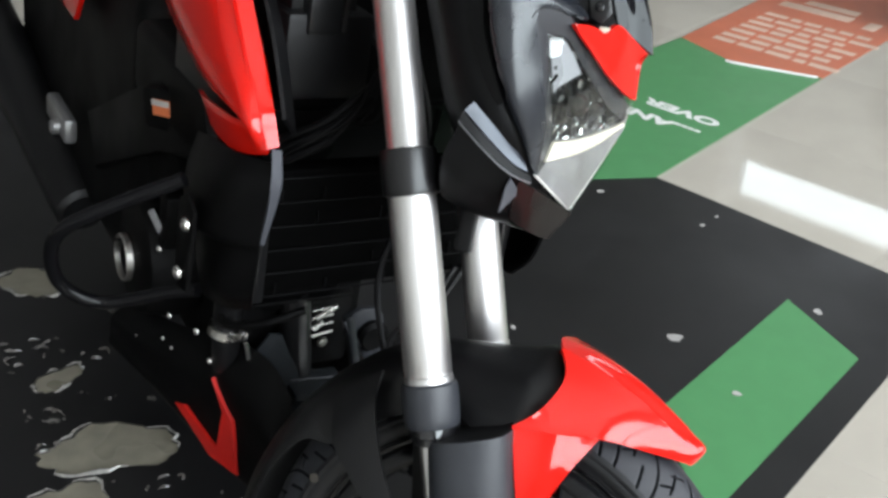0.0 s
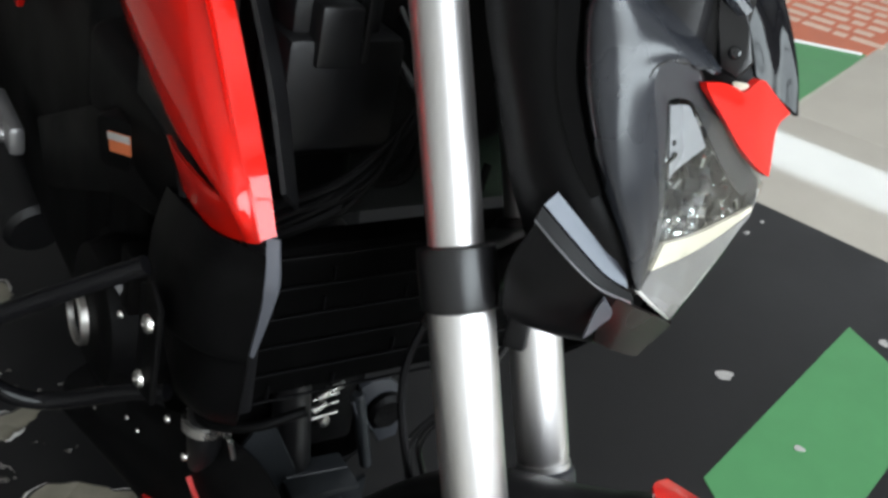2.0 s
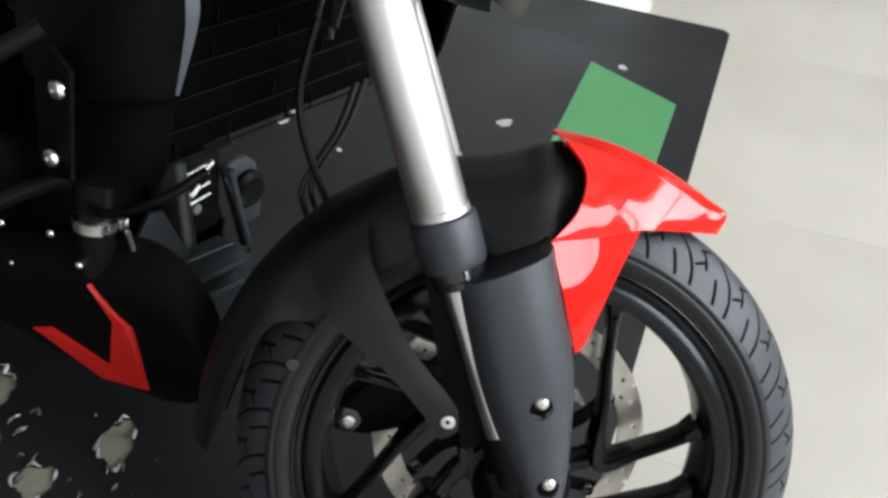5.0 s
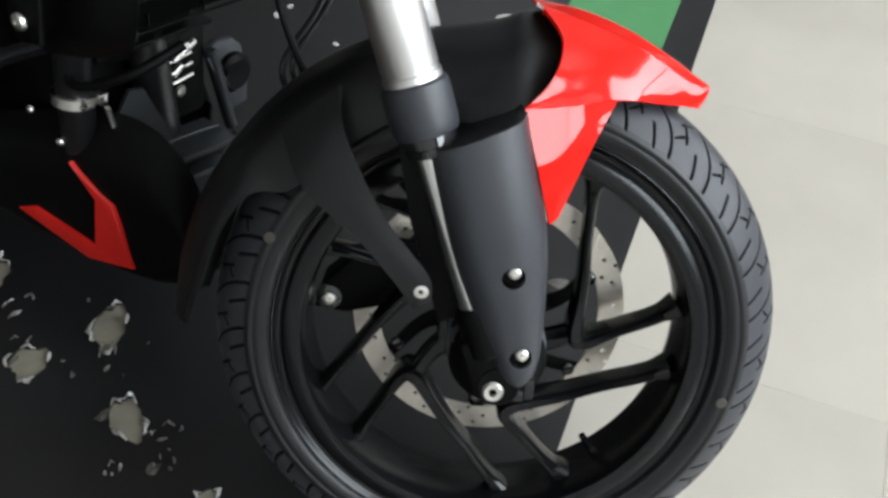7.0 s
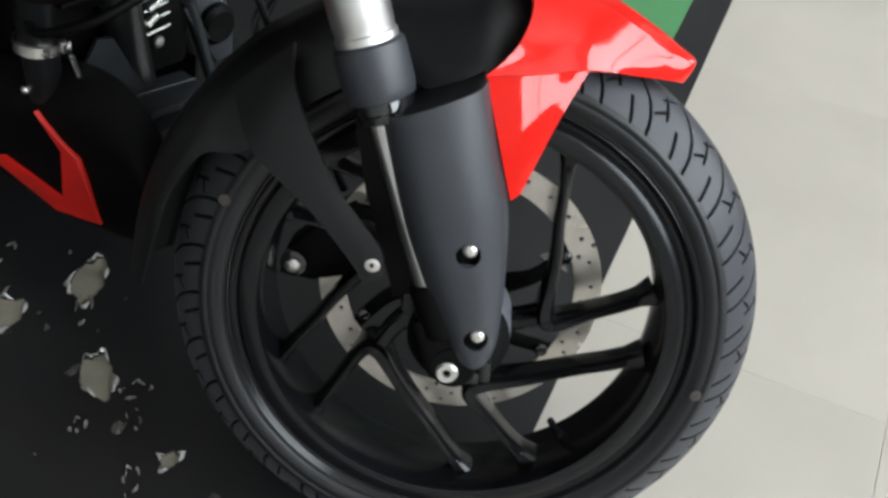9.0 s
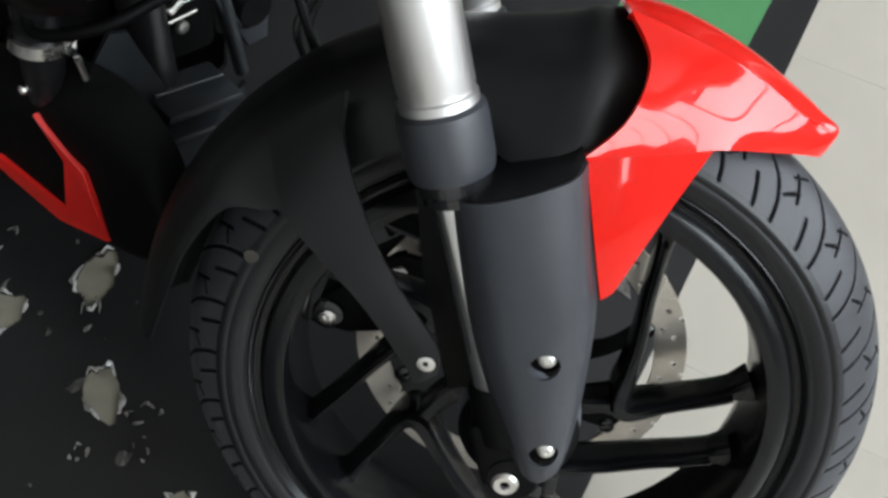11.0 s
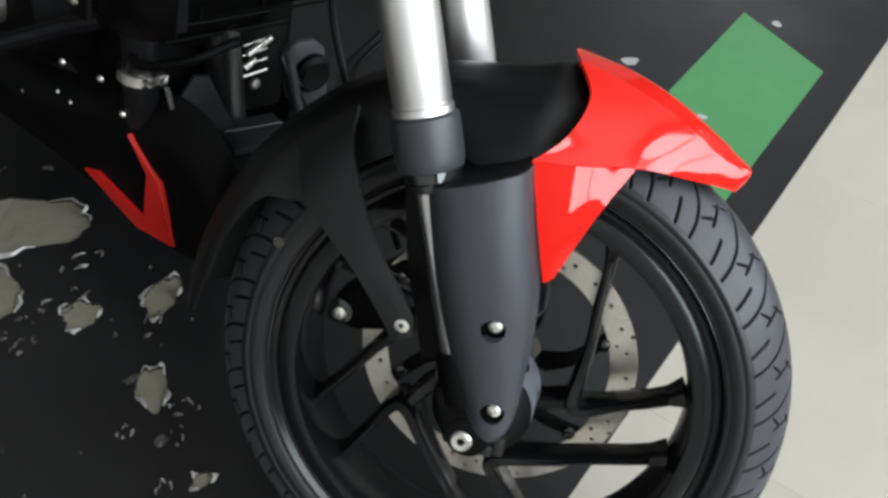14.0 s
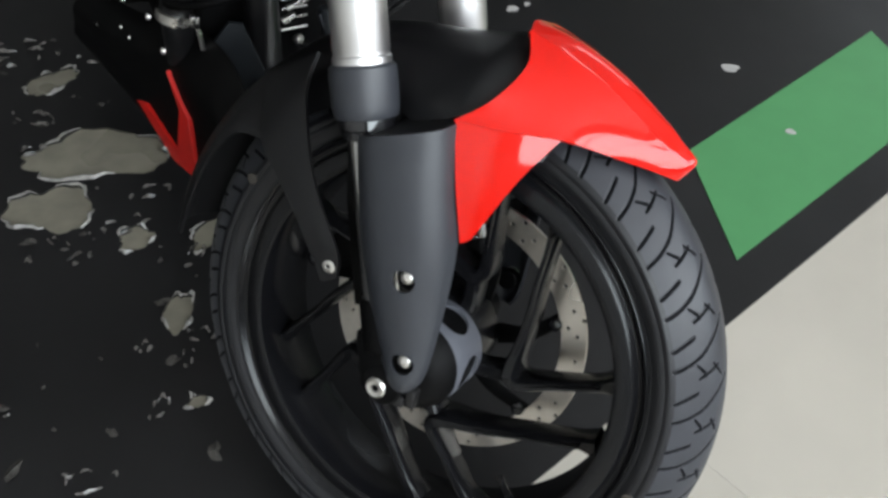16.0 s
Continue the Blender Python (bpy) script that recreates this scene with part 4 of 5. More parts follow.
RING = [[(-0.0262, 0.5177), (-0.0232, 0.5391), (-0.0239, 0.5634), (-0.0295, 0.5990), (-0.0381, 0.6327), (-0.0469, 0.6645), (-0.0436, 0.6733), (-0.0338, 0.6813), (-0.0217, 0.6774), (-0.0158, 0.6682),
         (-0.0029, 0.6504), (0.0113, 0.6305), (0.0240, 0.6148), (0.0345, 0.6035), (0.0358, 0.5849)],
        [(-0.0249, 0.5199), (-0.0212, 0.5395), (-0.0194, 0.5591), (-0.0239, 0.5956), (-0.0301, 0.6307), (-0.0338, 0.6478), (-0.0336, 0.6527), (-0.0292, 0.6554), (-0.0218, 0.6549), (-0.0150, 0.6466),
         (-0.0049, 0.6311), (0.0076, 0.6130), (0.0198, 0.5980), (0.0308, 0.5883), (0.0334, 0.5849)]]
CREAM_TOP, CREAM_LOW = [(-0.0183, 0.5528), (-0.0015, 0.5599), (0.0155, 0.5719), (0.0328, 0.5859)], [(-0.0218, 0.5321), (-0.0037, 0.5430), (0.0147, 0.5596), (0.0334, 0.5814)]
for side in (-1, 1):
    bm = bmesh.new()
    mids = [((a[0] + b[0]) / 2, (a[1] + b[1]) / 2) for a, b in zip(*RING)]
    patch(bm, [behind_lens(RING[0], 0.000, side), behind_lens(mids, 0.0015, side), behind_lens(RING[1], 0.006, side)], 8, 70, 0.003, -side)
    part("lamp_surround", bm, BEZEL, head, "dark grey arch round the lamp bowl")
    bm = bmesh.new()
    tube(bm, behind_lens(RING[0][5:10], -0.0002, side), 0.0008, 8, 40)
    part("surround_edge", bm, BLACK_SATIN, head, "black rim over the lamp arch")
    # bowl of small mirror facets, each tilted its own way
    rnd = random.Random(4)
    bm, dark = bmesh.new(), bmesh.new()
    for i in range(11):
        for j in range(11):
            x, z = -0.034 + 0.0062 * i + 0.0031 * (j % 2), 0.548 + 0.0095 * j
            if not 0.0 < z - np.interp(x, (-0.03, 0.0, 0.034), (0.545, 0.556, 0.580)) or z > np.interp(x, (-0.034, -0.02, 0.034), (0.655, 0.652, 0.592)):
                continue
            d = 0.020 + 0.010 * math.sin(1.9 * i) * math.cos(1.3 * j)
            y = min(lens_y(x, z) + d, -0.001)
            tilt = Matrix.Translation((x, -side * y, z)) @ pose(0, 0, 0, rnd.uniform(-46, 46), rnd.uniform(-30, 30), rnd.uniform(-46, 46) + side * 35)
            # black share of the mirror facets paints in the bowl's dark reflections
            box(bm if rnd.random() < 0.36 else dark, (0, 0, 0), (0.0080, 0.004, 0.0100), 0.0012, tilt, 1)
    part("reflector", bm, CHROME, head, "many-faceted chrome reflector bowl", sharp=5)
    part("reflector_dark", dark, BLACK_GLOSS, head, "mirror facets painted black for dark reflections", sharp=5)
    for x, z, r in ((-0.006, 0.598, 0.0095), (0.009, 0.594, 0.0085), (-0.016, 0.577, 0.0065)):
        y = lens_y(x, z) + 0.010
        bm = bmesh.new()
        lathe(bm, [(r * 0.35, -0.010), (r * 0.55, -0.011), (r * 0.85, -0.006), (r, 0.0), (r, 0.010)], 20, Matrix.Translation((x, -side * y, z)) @ pose(0, 0, 0, 0, 0, 0 if side < 0 else 180))
        part("bulb_cap", bm, BLACK_GLOSS, head, "dark lamp bulb cap")
    # wing's pale silver paints in the bright window reflection on the lamp
    bm = bmesh.new()
    patch(bm, [behind_lens(r, 0.010, side) for r in ([(-0.0342, 0.6495), (-0.0290, 0.6510), (-0.0235, 0.6518)], [(-0.0300, 0.6300), (-0.0232, 0.6310), (-0.0150, 0.6390)], [(-0.0240, 0.5990), (-0.0212, 0.6070), (-0.0076, 0.6253)])], 8, 8, 0.002, side)
    part("reflector_wing", bm, SILVER_PAINT, head, "silvered reflector wing with a bright reflection painted in")
    bm = bmesh.new()
    patch(bm, [behind_lens(CREAM_TOP, 0.005, side), behind_lens(CREAM_LOW, 0.004, side)], 5, 20, 0.003, side)
    part("daytime_strip", bm, CREAM, head, "cream daytime running strip")
    bm = bmesh.new()
    tube(bm, behind_lens([(x, z + 0.0012) for x, z in CREAM_TOP], 0.0035, side), 0.0009, 6, 24)
    part("strip_seam", bm, BLACK_SATIN, head, "thin dark seam over the strip")
    bm = bmesh.new()
    patch(bm, [behind_lens([(x, z - 0.0005) for x, z in CREAM_LOW], 0.0045, side), behind_lens([(-0.0242, 0.5250), (-0.0116, 0.5254), (0.0011, 0.5281), (0.0146, 0.5341)], 0.008, side),
               behind_lens([(-0.0256, 0.5170), (-0.0186, 0.5078), (-0.0115, 0.4966), (-0.0061, 0.4839)], 0.006, side)], 12, 22, 0.003, side)
    low = part("lower_reflector", bm, LOW_LENS, head, "streaked silvery lower lens")
    for k in range(4):
        f = 0.16 + 0.24 * k
        top, foot = (np.interp(f, (0, 1), (-0.0218, 0.0334)), np.interp(f, (0, 0.33, 0.67, 1), (0.5321, 0.5430, 0.5596, 0.5814))), (-0.0256 + 0.0195 * f, 0.5170 - 0.0331 * f)
        bm = bmesh.new()
        tube(bm, behind_lens([top, ((top[0] + foot[0]) / 2, (top[1] + foot[1]) / 2), foot], 0.004, side), 0.0007, 6, 12)
        part("lens_rib", bm, SILVER_PAINT, low)
    bm = bmesh.new()
    tube(bm, behind_lens([(-0.0256, 0.5175), (-0.0186, 0.5078), (-0.0115, 0.4966), (-0.0050, 0.4830)], 0.001, side), 0.0016, 6, 20)
    tube(bm, behind_lens([(-0.0050, 0.4830), (0.0080, 0.5120), (0.0210, 0.5450), (0.0335, 0.5800), (0.0355, 0.6000)], 0.001, side), 0.0012, 6, 24)
    part("lens_rim", bm, LENS_EDGE, head, "pale polished edge of the lens")
    # satin side cover, its recess and the chin
    bm = bmesh.new()
    cover = [[(-0.138, -0.138, 0.800), (-0.126, -0.150, 0.802), (-0.110, -0.140, 0.804), (-0.106, -0.105, 0.806), (-0.108, -0.065, 0.806)],
             [(-0.098, -0.143, 0.72), (-0.091, -0.155, 0.721), (-0.078, -0.1465, 0.723), (-0.072, -0.1055, 0.726), (-0.073, -0.062, 0.729)],
             [(-0.094, -0.144, 0.696), (-0.087, -0.156, 0.696), (-0.069, -0.1495, 0.699), (-0.055, -0.1165, 0.704), (-0.047, -0.064, 0.709)],
             [(-0.09, -0.144, 0.676), (-0.083, -0.156, 0.676), (-0.063, -0.1515, 0.68), (-0.04, -0.1245, 0.688), (-0.01, -0.076, 0.677)],
             [(-0.087, -0.144, 0.663), (-0.08, -0.156, 0.663), (-0.062, -0.1525, 0.666), (-0.048, -0.1385, 0.673), (-0.0366, -0.12, 0.6814)],
             [(-0.083, -0.144, 0.648), (-0.076, -0.155, 0.648), (-0.06, -0.1525, 0.651), (-0.05, -0.1435, 0.657), (-0.0455, -0.1375, 0.6645)],
             [(-0.07, -0.141, 0.615), (-0.064, -0.15, 0.616), (-0.052, -0.1475, 0.62), (-0.043, -0.1365, 0.625), (-0.0372, -0.1265, 0.631)],
             [(-0.052, -0.137, 0.581), (-0.047, -0.141, 0.583), (-0.039, -0.136, 0.588), (-0.033, -0.127, 0.593), (-0.0290, -0.1190, 0.598)],
             [(-0.036, -0.121, 0.550), (-0.033, -0.123, 0.553), (-0.029, -0.119, 0.557), (-0.026, -0.113, 0.560), (-0.0238, -0.1075, 0.563)],
             [(-0.0268, -0.102, 0.519), (-0.0264, -0.101, 0.519), (-0.0260, -0.100, 0.518), (-0.0258, -0.099, 0.518), (-0.0256, -0.098, 0.518)]]
    patch(bm, [[(x, -y * side, z) for x, y, z in r] for r in cover], 48, 22, 0.003, side)
    cov = part("side_cover", bm, PANEL, head, "satin blue-grey headlamp side cover")
    bm = bmesh.new()
    tube(bm, [(x, -side * y, z) for x, y, z in ((-0.080, -0.1485, 0.722), (-0.070, -0.1482, 0.700), (-0.058, -0.1455, 0.683), (-0.0485, -0.1405, 0.668))], 0.0007, 6, 20)
    part("seam", bm, BLACK_SATIN, cov, "fine seam across the cover")
    bm = bmesh.new()
    back = [[(-0.190, -0.112, 0.790), (-0.168, -0.134, 0.788), (-0.140, -0.139, 0.784), (-0.116, -0.126, 0.786)],
            [(-0.176, -0.112, 0.700), (-0.150, -0.133, 0.698), (-0.118, -0.139, 0.694), (-0.088, -0.124, 0.690)],
            [(-0.150, -0.112, 0.630), (-0.124, -0.130, 0.622), (-0.094, -0.136, 0.618), (-0.062, -0.122, 0.616)],
            [(-0.128, -0.108, 0.572), (-0.100, -0.122, 0.565), (-0.064, -0.128, 0.562), (-0.036, -0.112, 0.562)],
            [(-0.104, -0.090, 0.520), (-0.074, -0.100, 0.515), (-0.040, -0.100, 0.514), (-0.030, -0.092, 0.514)]]
    patch(bm, [[(x, -y * side, z) for x, y, z in r] for r in back], 24, 12, 0.003, side)
    part("inner_cover", bm, BLACK_DEEP, head, "black recessed headlamp cover")
    bm = bmesh.new()
    patch(bm, [[(x, -y * side, z) for x, y, z in r] for r in ([(-0.128, -0.140, 0.748), (-0.116, -0.146, 0.700), (-0.105, -0.146, 0.650), (-0.086, -0.142, 0.606), (-0.066, -0.136, 0.578)],
               [(-0.112, -0.141, 0.748), (-0.101, -0.147, 0.700), (-0.092, -0.148, 0.652), (-0.075, -0.144, 0.612), (-0.060, -0.137, 0.582)])], 6, 24, 0.003, side)
    part("cover_flange", bm, BLACK_DEEP, head, "black satin flange beside the cover")
    bm = bmesh.new()
    patch(bm, [[(x, -y * side, z) for x, y, z in r] for r in ([(-0.090, -0.139, 0.577), (-0.074, -0.131, 0.562), (-0.058, -0.121, 0.547), (-0.045, -0.112, 0.536), (-0.037, -0.107, 0.527)],
               [(-0.096, -0.1445, 0.567), (-0.079, -0.138, 0.552), (-0.062, -0.129, 0.537), (-0.047, -0.119, 0.525), (-0.033, -0.107, 0.518)])], 5, 16, 0.004, side)
    wl = part("winglet", bm, WINGLET, head, "angled winglet under the cover, grey from a painted reflection")
    bm = bmesh.new()
    patch(bm, [[(x, -y * side, z) for x, y, z in r] for r in ([(-0.0965, -0.1450, 0.566), (-0.079, -0.1385, 0.551), (-0.062, -0.1295, 0.536), (-0.047, -0.1195, 0.524), (-0.030, -0.104, 0.515)],
               [(-0.0985, -0.1470, 0.5565), (-0.080, -0.1405, 0.541), (-0.062, -0.1315, 0.527), (-0.046, -0.1205, 0.516), (-0.027, -0.102, 0.509)])], 5, 16, 0.004, side)
    part("winglet_band", bm, BLACK_DEEP, wl, "glossy black band along the winglet")
    bm = bmesh.new()
    tube(bm, [(x, -side * y, z) for x, y, z in ((-0.0985, -0.1475, 0.5560), (-0.080, -0.1410, 0.5405), (-0.062, -0.1320, 0.5262), (-0.046, -0.1210, 0.5155), (-0.027, -0.1025, 0.5085))], 0.0009, 6, 24)
    part("winglet_edge", bm, SILVER_PAINT, wl, "thin pale edge of the winglet")
    bm = bmesh.new()
    chin = [[(-0.098, -0.143, 0.555), (-0.070, -0.132, 0.532), (-0.048, -0.118, 0.516), (-0.038, -0.108, 0.511)],
            [(-0.112, -0.136, 0.518), (-0.088, -0.124, 0.500), (-0.066, -0.104, 0.490), (-0.046, -0.090, 0.490)],
            [(-0.110, -0.122, 0.482), (-0.092, -0.100, 0.472), (-0.072, -0.078, 0.466), (-0.052, -0.066, 0.466)],
            [(-0.100, -0.040, 0.468), (-0.086, -0.026, 0.462), (-0.068, -0.016, 0.456), (-0.048, -0.006, 0.452)]]
    patch(bm, [[(x, -y * side, z) for x, y, z in r] for r in chin], 20, 18, 0.003, side)
    ch = part("chin_cover", bm, BLACK_DEEP, head, "black lower headlamp cover")
    bolt(ch, MW @ pose(-0.076, side * 0.1200, 0.518, 0, 0, -50 * -side if side < 0 else 130), 0.005, 0.003, BLACK_GLOSS)
    bm = bmesh.new()
    patch(bm, [[(x, -y * side, z) for x, y, z in r] for r in ([(-0.038, -0.108, 0.511), (-0.022, -0.072, 0.500), (-0.010, -0.030, 0.488), (-0.004, -0.002, 0.479)],
               [(-0.046, -0.090, 0.490), (-0.032, -0.062, 0.480), (-0.020, -0.028, 0.472), (-0.012, -0.002, 0.466)],
               [(-0.052, -0.066, 0.466), (-0.042, -0.046, 0.458), (-0.032, -0.020, 0.450), (-0.024, -0.002, 0.446)])], 10, 16, 0.003, side)
    part("smoked_lens", bm, SMOKED, head, "smoked brown lower lens of the chin")
    bm = bmesh.new()
    slope_plate(bm, [(-0.0440, side * 0.1180, 0.5115), (-0.0372, side * 0.1100, 0.5010), (-0.0390, side * 0.1030, 0.4950), (-0.0545, side * 0.1000, 0.4740), (-0.0520, side * 0.1060, 0.4860), (-0.0490, side * 0.1130, 0.5000)], 0.003)
    part("chin_tab", bm, HUB_GREY, head, "small dull silver tab on the chin")
    # red eyebrow
    bm = bmesh.new()
    patch(bm, [[(x, -y * side, z) for x, y, z in r] for r in ([(-0.019, -0.0985, 0.6690), (-0.010, -0.0860, 0.6715), (0.000, -0.0700, 0.6700), (0.006, -0.0620, 0.6690), (0.014, -0.0520, 0.6800), (0.026, -0.0280, 0.6710), (0.0385, -0.0030, 0.6615)],
               [(-0.018, -0.0975, 0.6670), (-0.006, -0.0800, 0.6600), (0.004, -0.0645, 0.6560), (0.0115, -0.0520, 0.6520), (0.020, -0.0380, 0.6510), (0.026, -0.0250, 0.6480), (0.0318, -0.0120, 0.6480)],
               [(-0.017, -0.0960, 0.6650), (-0.003, -0.0730, 0.6490), (0.007, -0.0560, 0.6360), (0.016, -0.0410, 0.6260), (0.0235, -0.0275, 0.6190), (0.030, -0.0150, 0.6140), (0.0355, -0.0030, 0.6110)])], 16, 40, 0.006, side)
    part("brow_trim", bm, RED, head, "glossy red headlamp brow")
    bm = bmesh.new()
    box(bm, (0.006, side * 0.056, 0.671), (0.012, 0.012, 0.008), 0.002)
    part("brow_clip", bm, CREAM, head, "small yellowish clip above the brow")
bm = bmesh.new()
box(bm, (-0.010, 0, 0.604), (0.036, 0.010, 0.060), 0.004)
part("lamp_divider", bm, BLACK_SATIN, head, "dark divider between the lamp bowls")
bm = bmesh.new()
box(bm, (-0.070, 0, 0.705), (0.085, 0.150, 0.150), 0.015)
box(bm, (-0.030, 0, 0.735), (0.060, 0.104, 0.110), 0.010)
box(bm, (-0.018, 0, 0.676), (0.070, 0.070, 0.036), 0.008)
part("lamp_core", bm, BLACK, head, "black core behind the visor")
bm = bmesh.new()
visor = [[(0.014, -0.036, 0.682), (0.024, -0.026, 0.676), (0.036, -0.013, 0.668), (0.050, 0.0, 0.660)],
         [(0.002, -0.040, 0.712), (0.014, -0.028, 0.708), (0.026, -0.014, 0.702), (0.040, 0.0, 0.696)],
         [(-0.016, -0.046, 0.746), (-0.004, -0.032, 0.745), (0.008, -0.016, 0.743), (0.018, 0.0, 0.742)],
         [(-0.054, -0.054, 0.806), (-0.042, -0.036, 0.806), (-0.030, -0.018, 0.805), (-0.022, 0.0, 0.805)]]
patch(bm, mirrored(visor), 24, 28, 0.004, -1)
part("visor", bm, VISOR, head, "glossy black visor above the lamp")
bm = bmesh.new()
plate(bm, [(-0.030, 0.745), (-0.014, 0.748), (0.002, 0.712), (0.010, 0.690), (0.002, 0.676), (-0.014, 0.682), (-0.020, 0.712)], -0.056, -0.044, 0.003)
vb = part("visor_bracket", bm, BLACK_SATIN, head, "black visor bracket with a bolt")
bolt(vb, MW @ pose(-0.004, -0.056, 0.694), 0.005, 0.003, BLACK_GLOSS)
bm = bmesh.new()
tube(bm, [(-0.075, -0.085, 0.775), (-0.048, -0.072, 0.752), (-0.024, -0.058, 0.738), (-0.004, -0.050, 0.722)], 0.007, 8, 20)
part("bracket_arm", bm, PANEL, head, "grey bracket arm beside the visor")

# steering head: lower yoke and cables between the legs
bm = bmesh.new()
box(bm, (-0.010, 0, 0.515), (0.060, 0.205, 0.036), 0.008)
part("lower_yoke", bm, BLACK_SATIN, bike, "black cast lower fork yoke", at=MF)
for i, pts in enumerate(([(-0.05, -0.06, 0.47), (-0.02, -0.03, 0.53), (-0.04, 0.02, 0.60), (-0.10, 0.04, 0.70)], [(-0.06, -0.03, 0.46), (-0.03, 0.00, 0.54), (-0.06, 0.05, 0.64), (-0.10, 0.05, 0.76)],
                         [(-0.07, 0.00, 0.48), (-0.03, 0.03, 0.55), (-0.05, 0.07, 0.66), (-0.09, 0.07, 0.78)])):
    bm = bmesh.new()
    tube(bm, pts, 0.0045 - 0.0006 * i, 8, 30)
    part("cable", bm, BLACK_SATIN, bike, "black control cable", at=MF)

# ---- main body, leaning ----
SHROUD = [
    [(-0.300, -0.214, 0.468), (-0.292, -0.2185, 0.470), (-0.284, -0.2185, 0.473), (-0.2755, -0.2155, 0.477), (-0.2735, -0.2140, 0.479), (-0.2740, -0.2115, 0.480), (-0.275, -0.200, 0.482)],
    [(-0.307, -0.230, 0.497), (-0.299, -0.2340, 0.502), (-0.292, -0.2300, 0.508), (-0.2925, -0.2205, 0.512), (-0.2925, -0.2182, 0.5133), (-0.2935, -0.2155, 0.514), (-0.2953, -0.201, 0.5145)],
    [(-0.400, -0.236, 0.506), (-0.380, -0.2430, 0.522), (-0.345, -0.2370, 0.545), (-0.3295, -0.2225, 0.5535), (-0.3285, -0.2200, 0.5545), (-0.3290, -0.2170, 0.555), (-0.3308, -0.201, 0.5555)],
    [(-0.470, -0.234, 0.516), (-0.446, -0.2470, 0.550), (-0.400, -0.2410, 0.592), (-0.3715, -0.2245, 0.6030), (-0.3700, -0.2220, 0.6040), (-0.3705, -0.2190, 0.605), (-0.3723, -0.203, 0.6055)],
    [(-0.575, -0.232, 0.546), (-0.540, -0.2480, 0.596), (-0.468, -0.2430, 0.640), (-0.4105, -0.2255, 0.6490), (-0.4090, -0.2230, 0.6500), (-0.4095, -0.2200, 0.651), (-0.4113, -0.203, 0.6515)],
    [(-0.695, -0.230, 0.606), (-0.655, -0.2460, 0.668), (-0.540, -0.2430, 0.716), (-0.4130, -0.2260, 0.7110), (-0.4110, -0.2230, 0.7115), (-0.4105, -0.2200, 0.712), (-0.400, -0.198, 0.712)],
]
for side in (-1, 1):
    bm = bmesh.new()
    patch(bm, [[(x, -y * side, z) for x, y, z in r] for r in SHROUD], 44, 73, 0.004, side)
    shroud = part("tank_shroud", bm, RED, bike, "glossy red tank shroud", at=MB)
    bm = bmesh.new()
    patch(bm, [[(x, -y * side, z) for x, y, z in r] for r in ([(-0.290, -0.206, 0.467), (-0.322, -0.217, 0.455), (-0.360, -0.223, 0.448), (-0.410, -0.226, 0.454), (-0.462, -0.222, 0.473)],
               [(-0.294, -0.222, 0.490), (-0.325, -0.231, 0.484), (-0.368, -0.233, 0.477), (-0.415, -0.231, 0.474), (-0.463, -0.224, 0.475)],
               [(-0.299, -0.226, 0.500), (-0.330, -0.232, 0.494), (-0.370, -0.233, 0.489), (-0.418, -0.231, 0.483), (-0.464, -0.224, 0.477)])], 10, 24, 0.004, -side)
    part("shroud_fin", bm, RED, shroud, "red lower fin of the shroud")
    bm = bmesh.new()
    patch(bm, [[(x, -y * side, z) for x, y, z in r] for r in ([(-0.305, -0.186, 0.500), (-0.346, -0.188, 0.570), (-0.394, -0.188, 0.622), (-0.452, -0.188, 0.690), (-0.502, -0.188, 0.745)],
               [(-0.330, -0.160, 0.470), (-0.385, -0.160, 0.560), (-0.445, -0.160, 0.620), (-0.500, -0.160, 0.690), (-0.550, -0.160, 0.745)])], 8, 20, 0.004, side)
    box(bm, (-0.47, side * 0.208, 0.490), (0.24, 0.010, 0.070), 0.003)
    part("shroud_liner", bm, BLACK, shroud, "black liner inside the shroud")

RAD_X = -0.345
bm = bmesh.new()
box(bm, (RAD_X - 0.022, 0, 0.335), (0.030, 0.340, 0.165), 0.004)
radiator = part("radiator", bm, FINS, bike, "black finned radiator core", at=MB)
for k in range(6):
    bm = bmesh.new()
    box(bm, (RAD_X - 0.001, 0, 0.252 + 0.0316 * k), (0.0030, 0.356, 0.0022), 0.0007)
    part("slat", bm, BLACK_DEEP, radiator)
rnd = random.Random(21)
for k in range(16):
    bm = bmesh.new()
    box(bm, (RAD_X - 0.003, rnd.uniform(-0.16, 0.16), 0.260 + 0.0316 * rnd.randrange(5)), (0.003, 0.0018, 0.016), 0.0005)
    part("slat_tie", bm, BLACK_DEEP, radiator)
for y in (-0.178, 0.178):
    bm = bmesh.new()
    box(bm, (RAD_X - 0.012, y, 0.335), (0.036, 0.016, 0.176), 0.004)
    part("side_tank", bm, BLACK_SATIN, radiator)
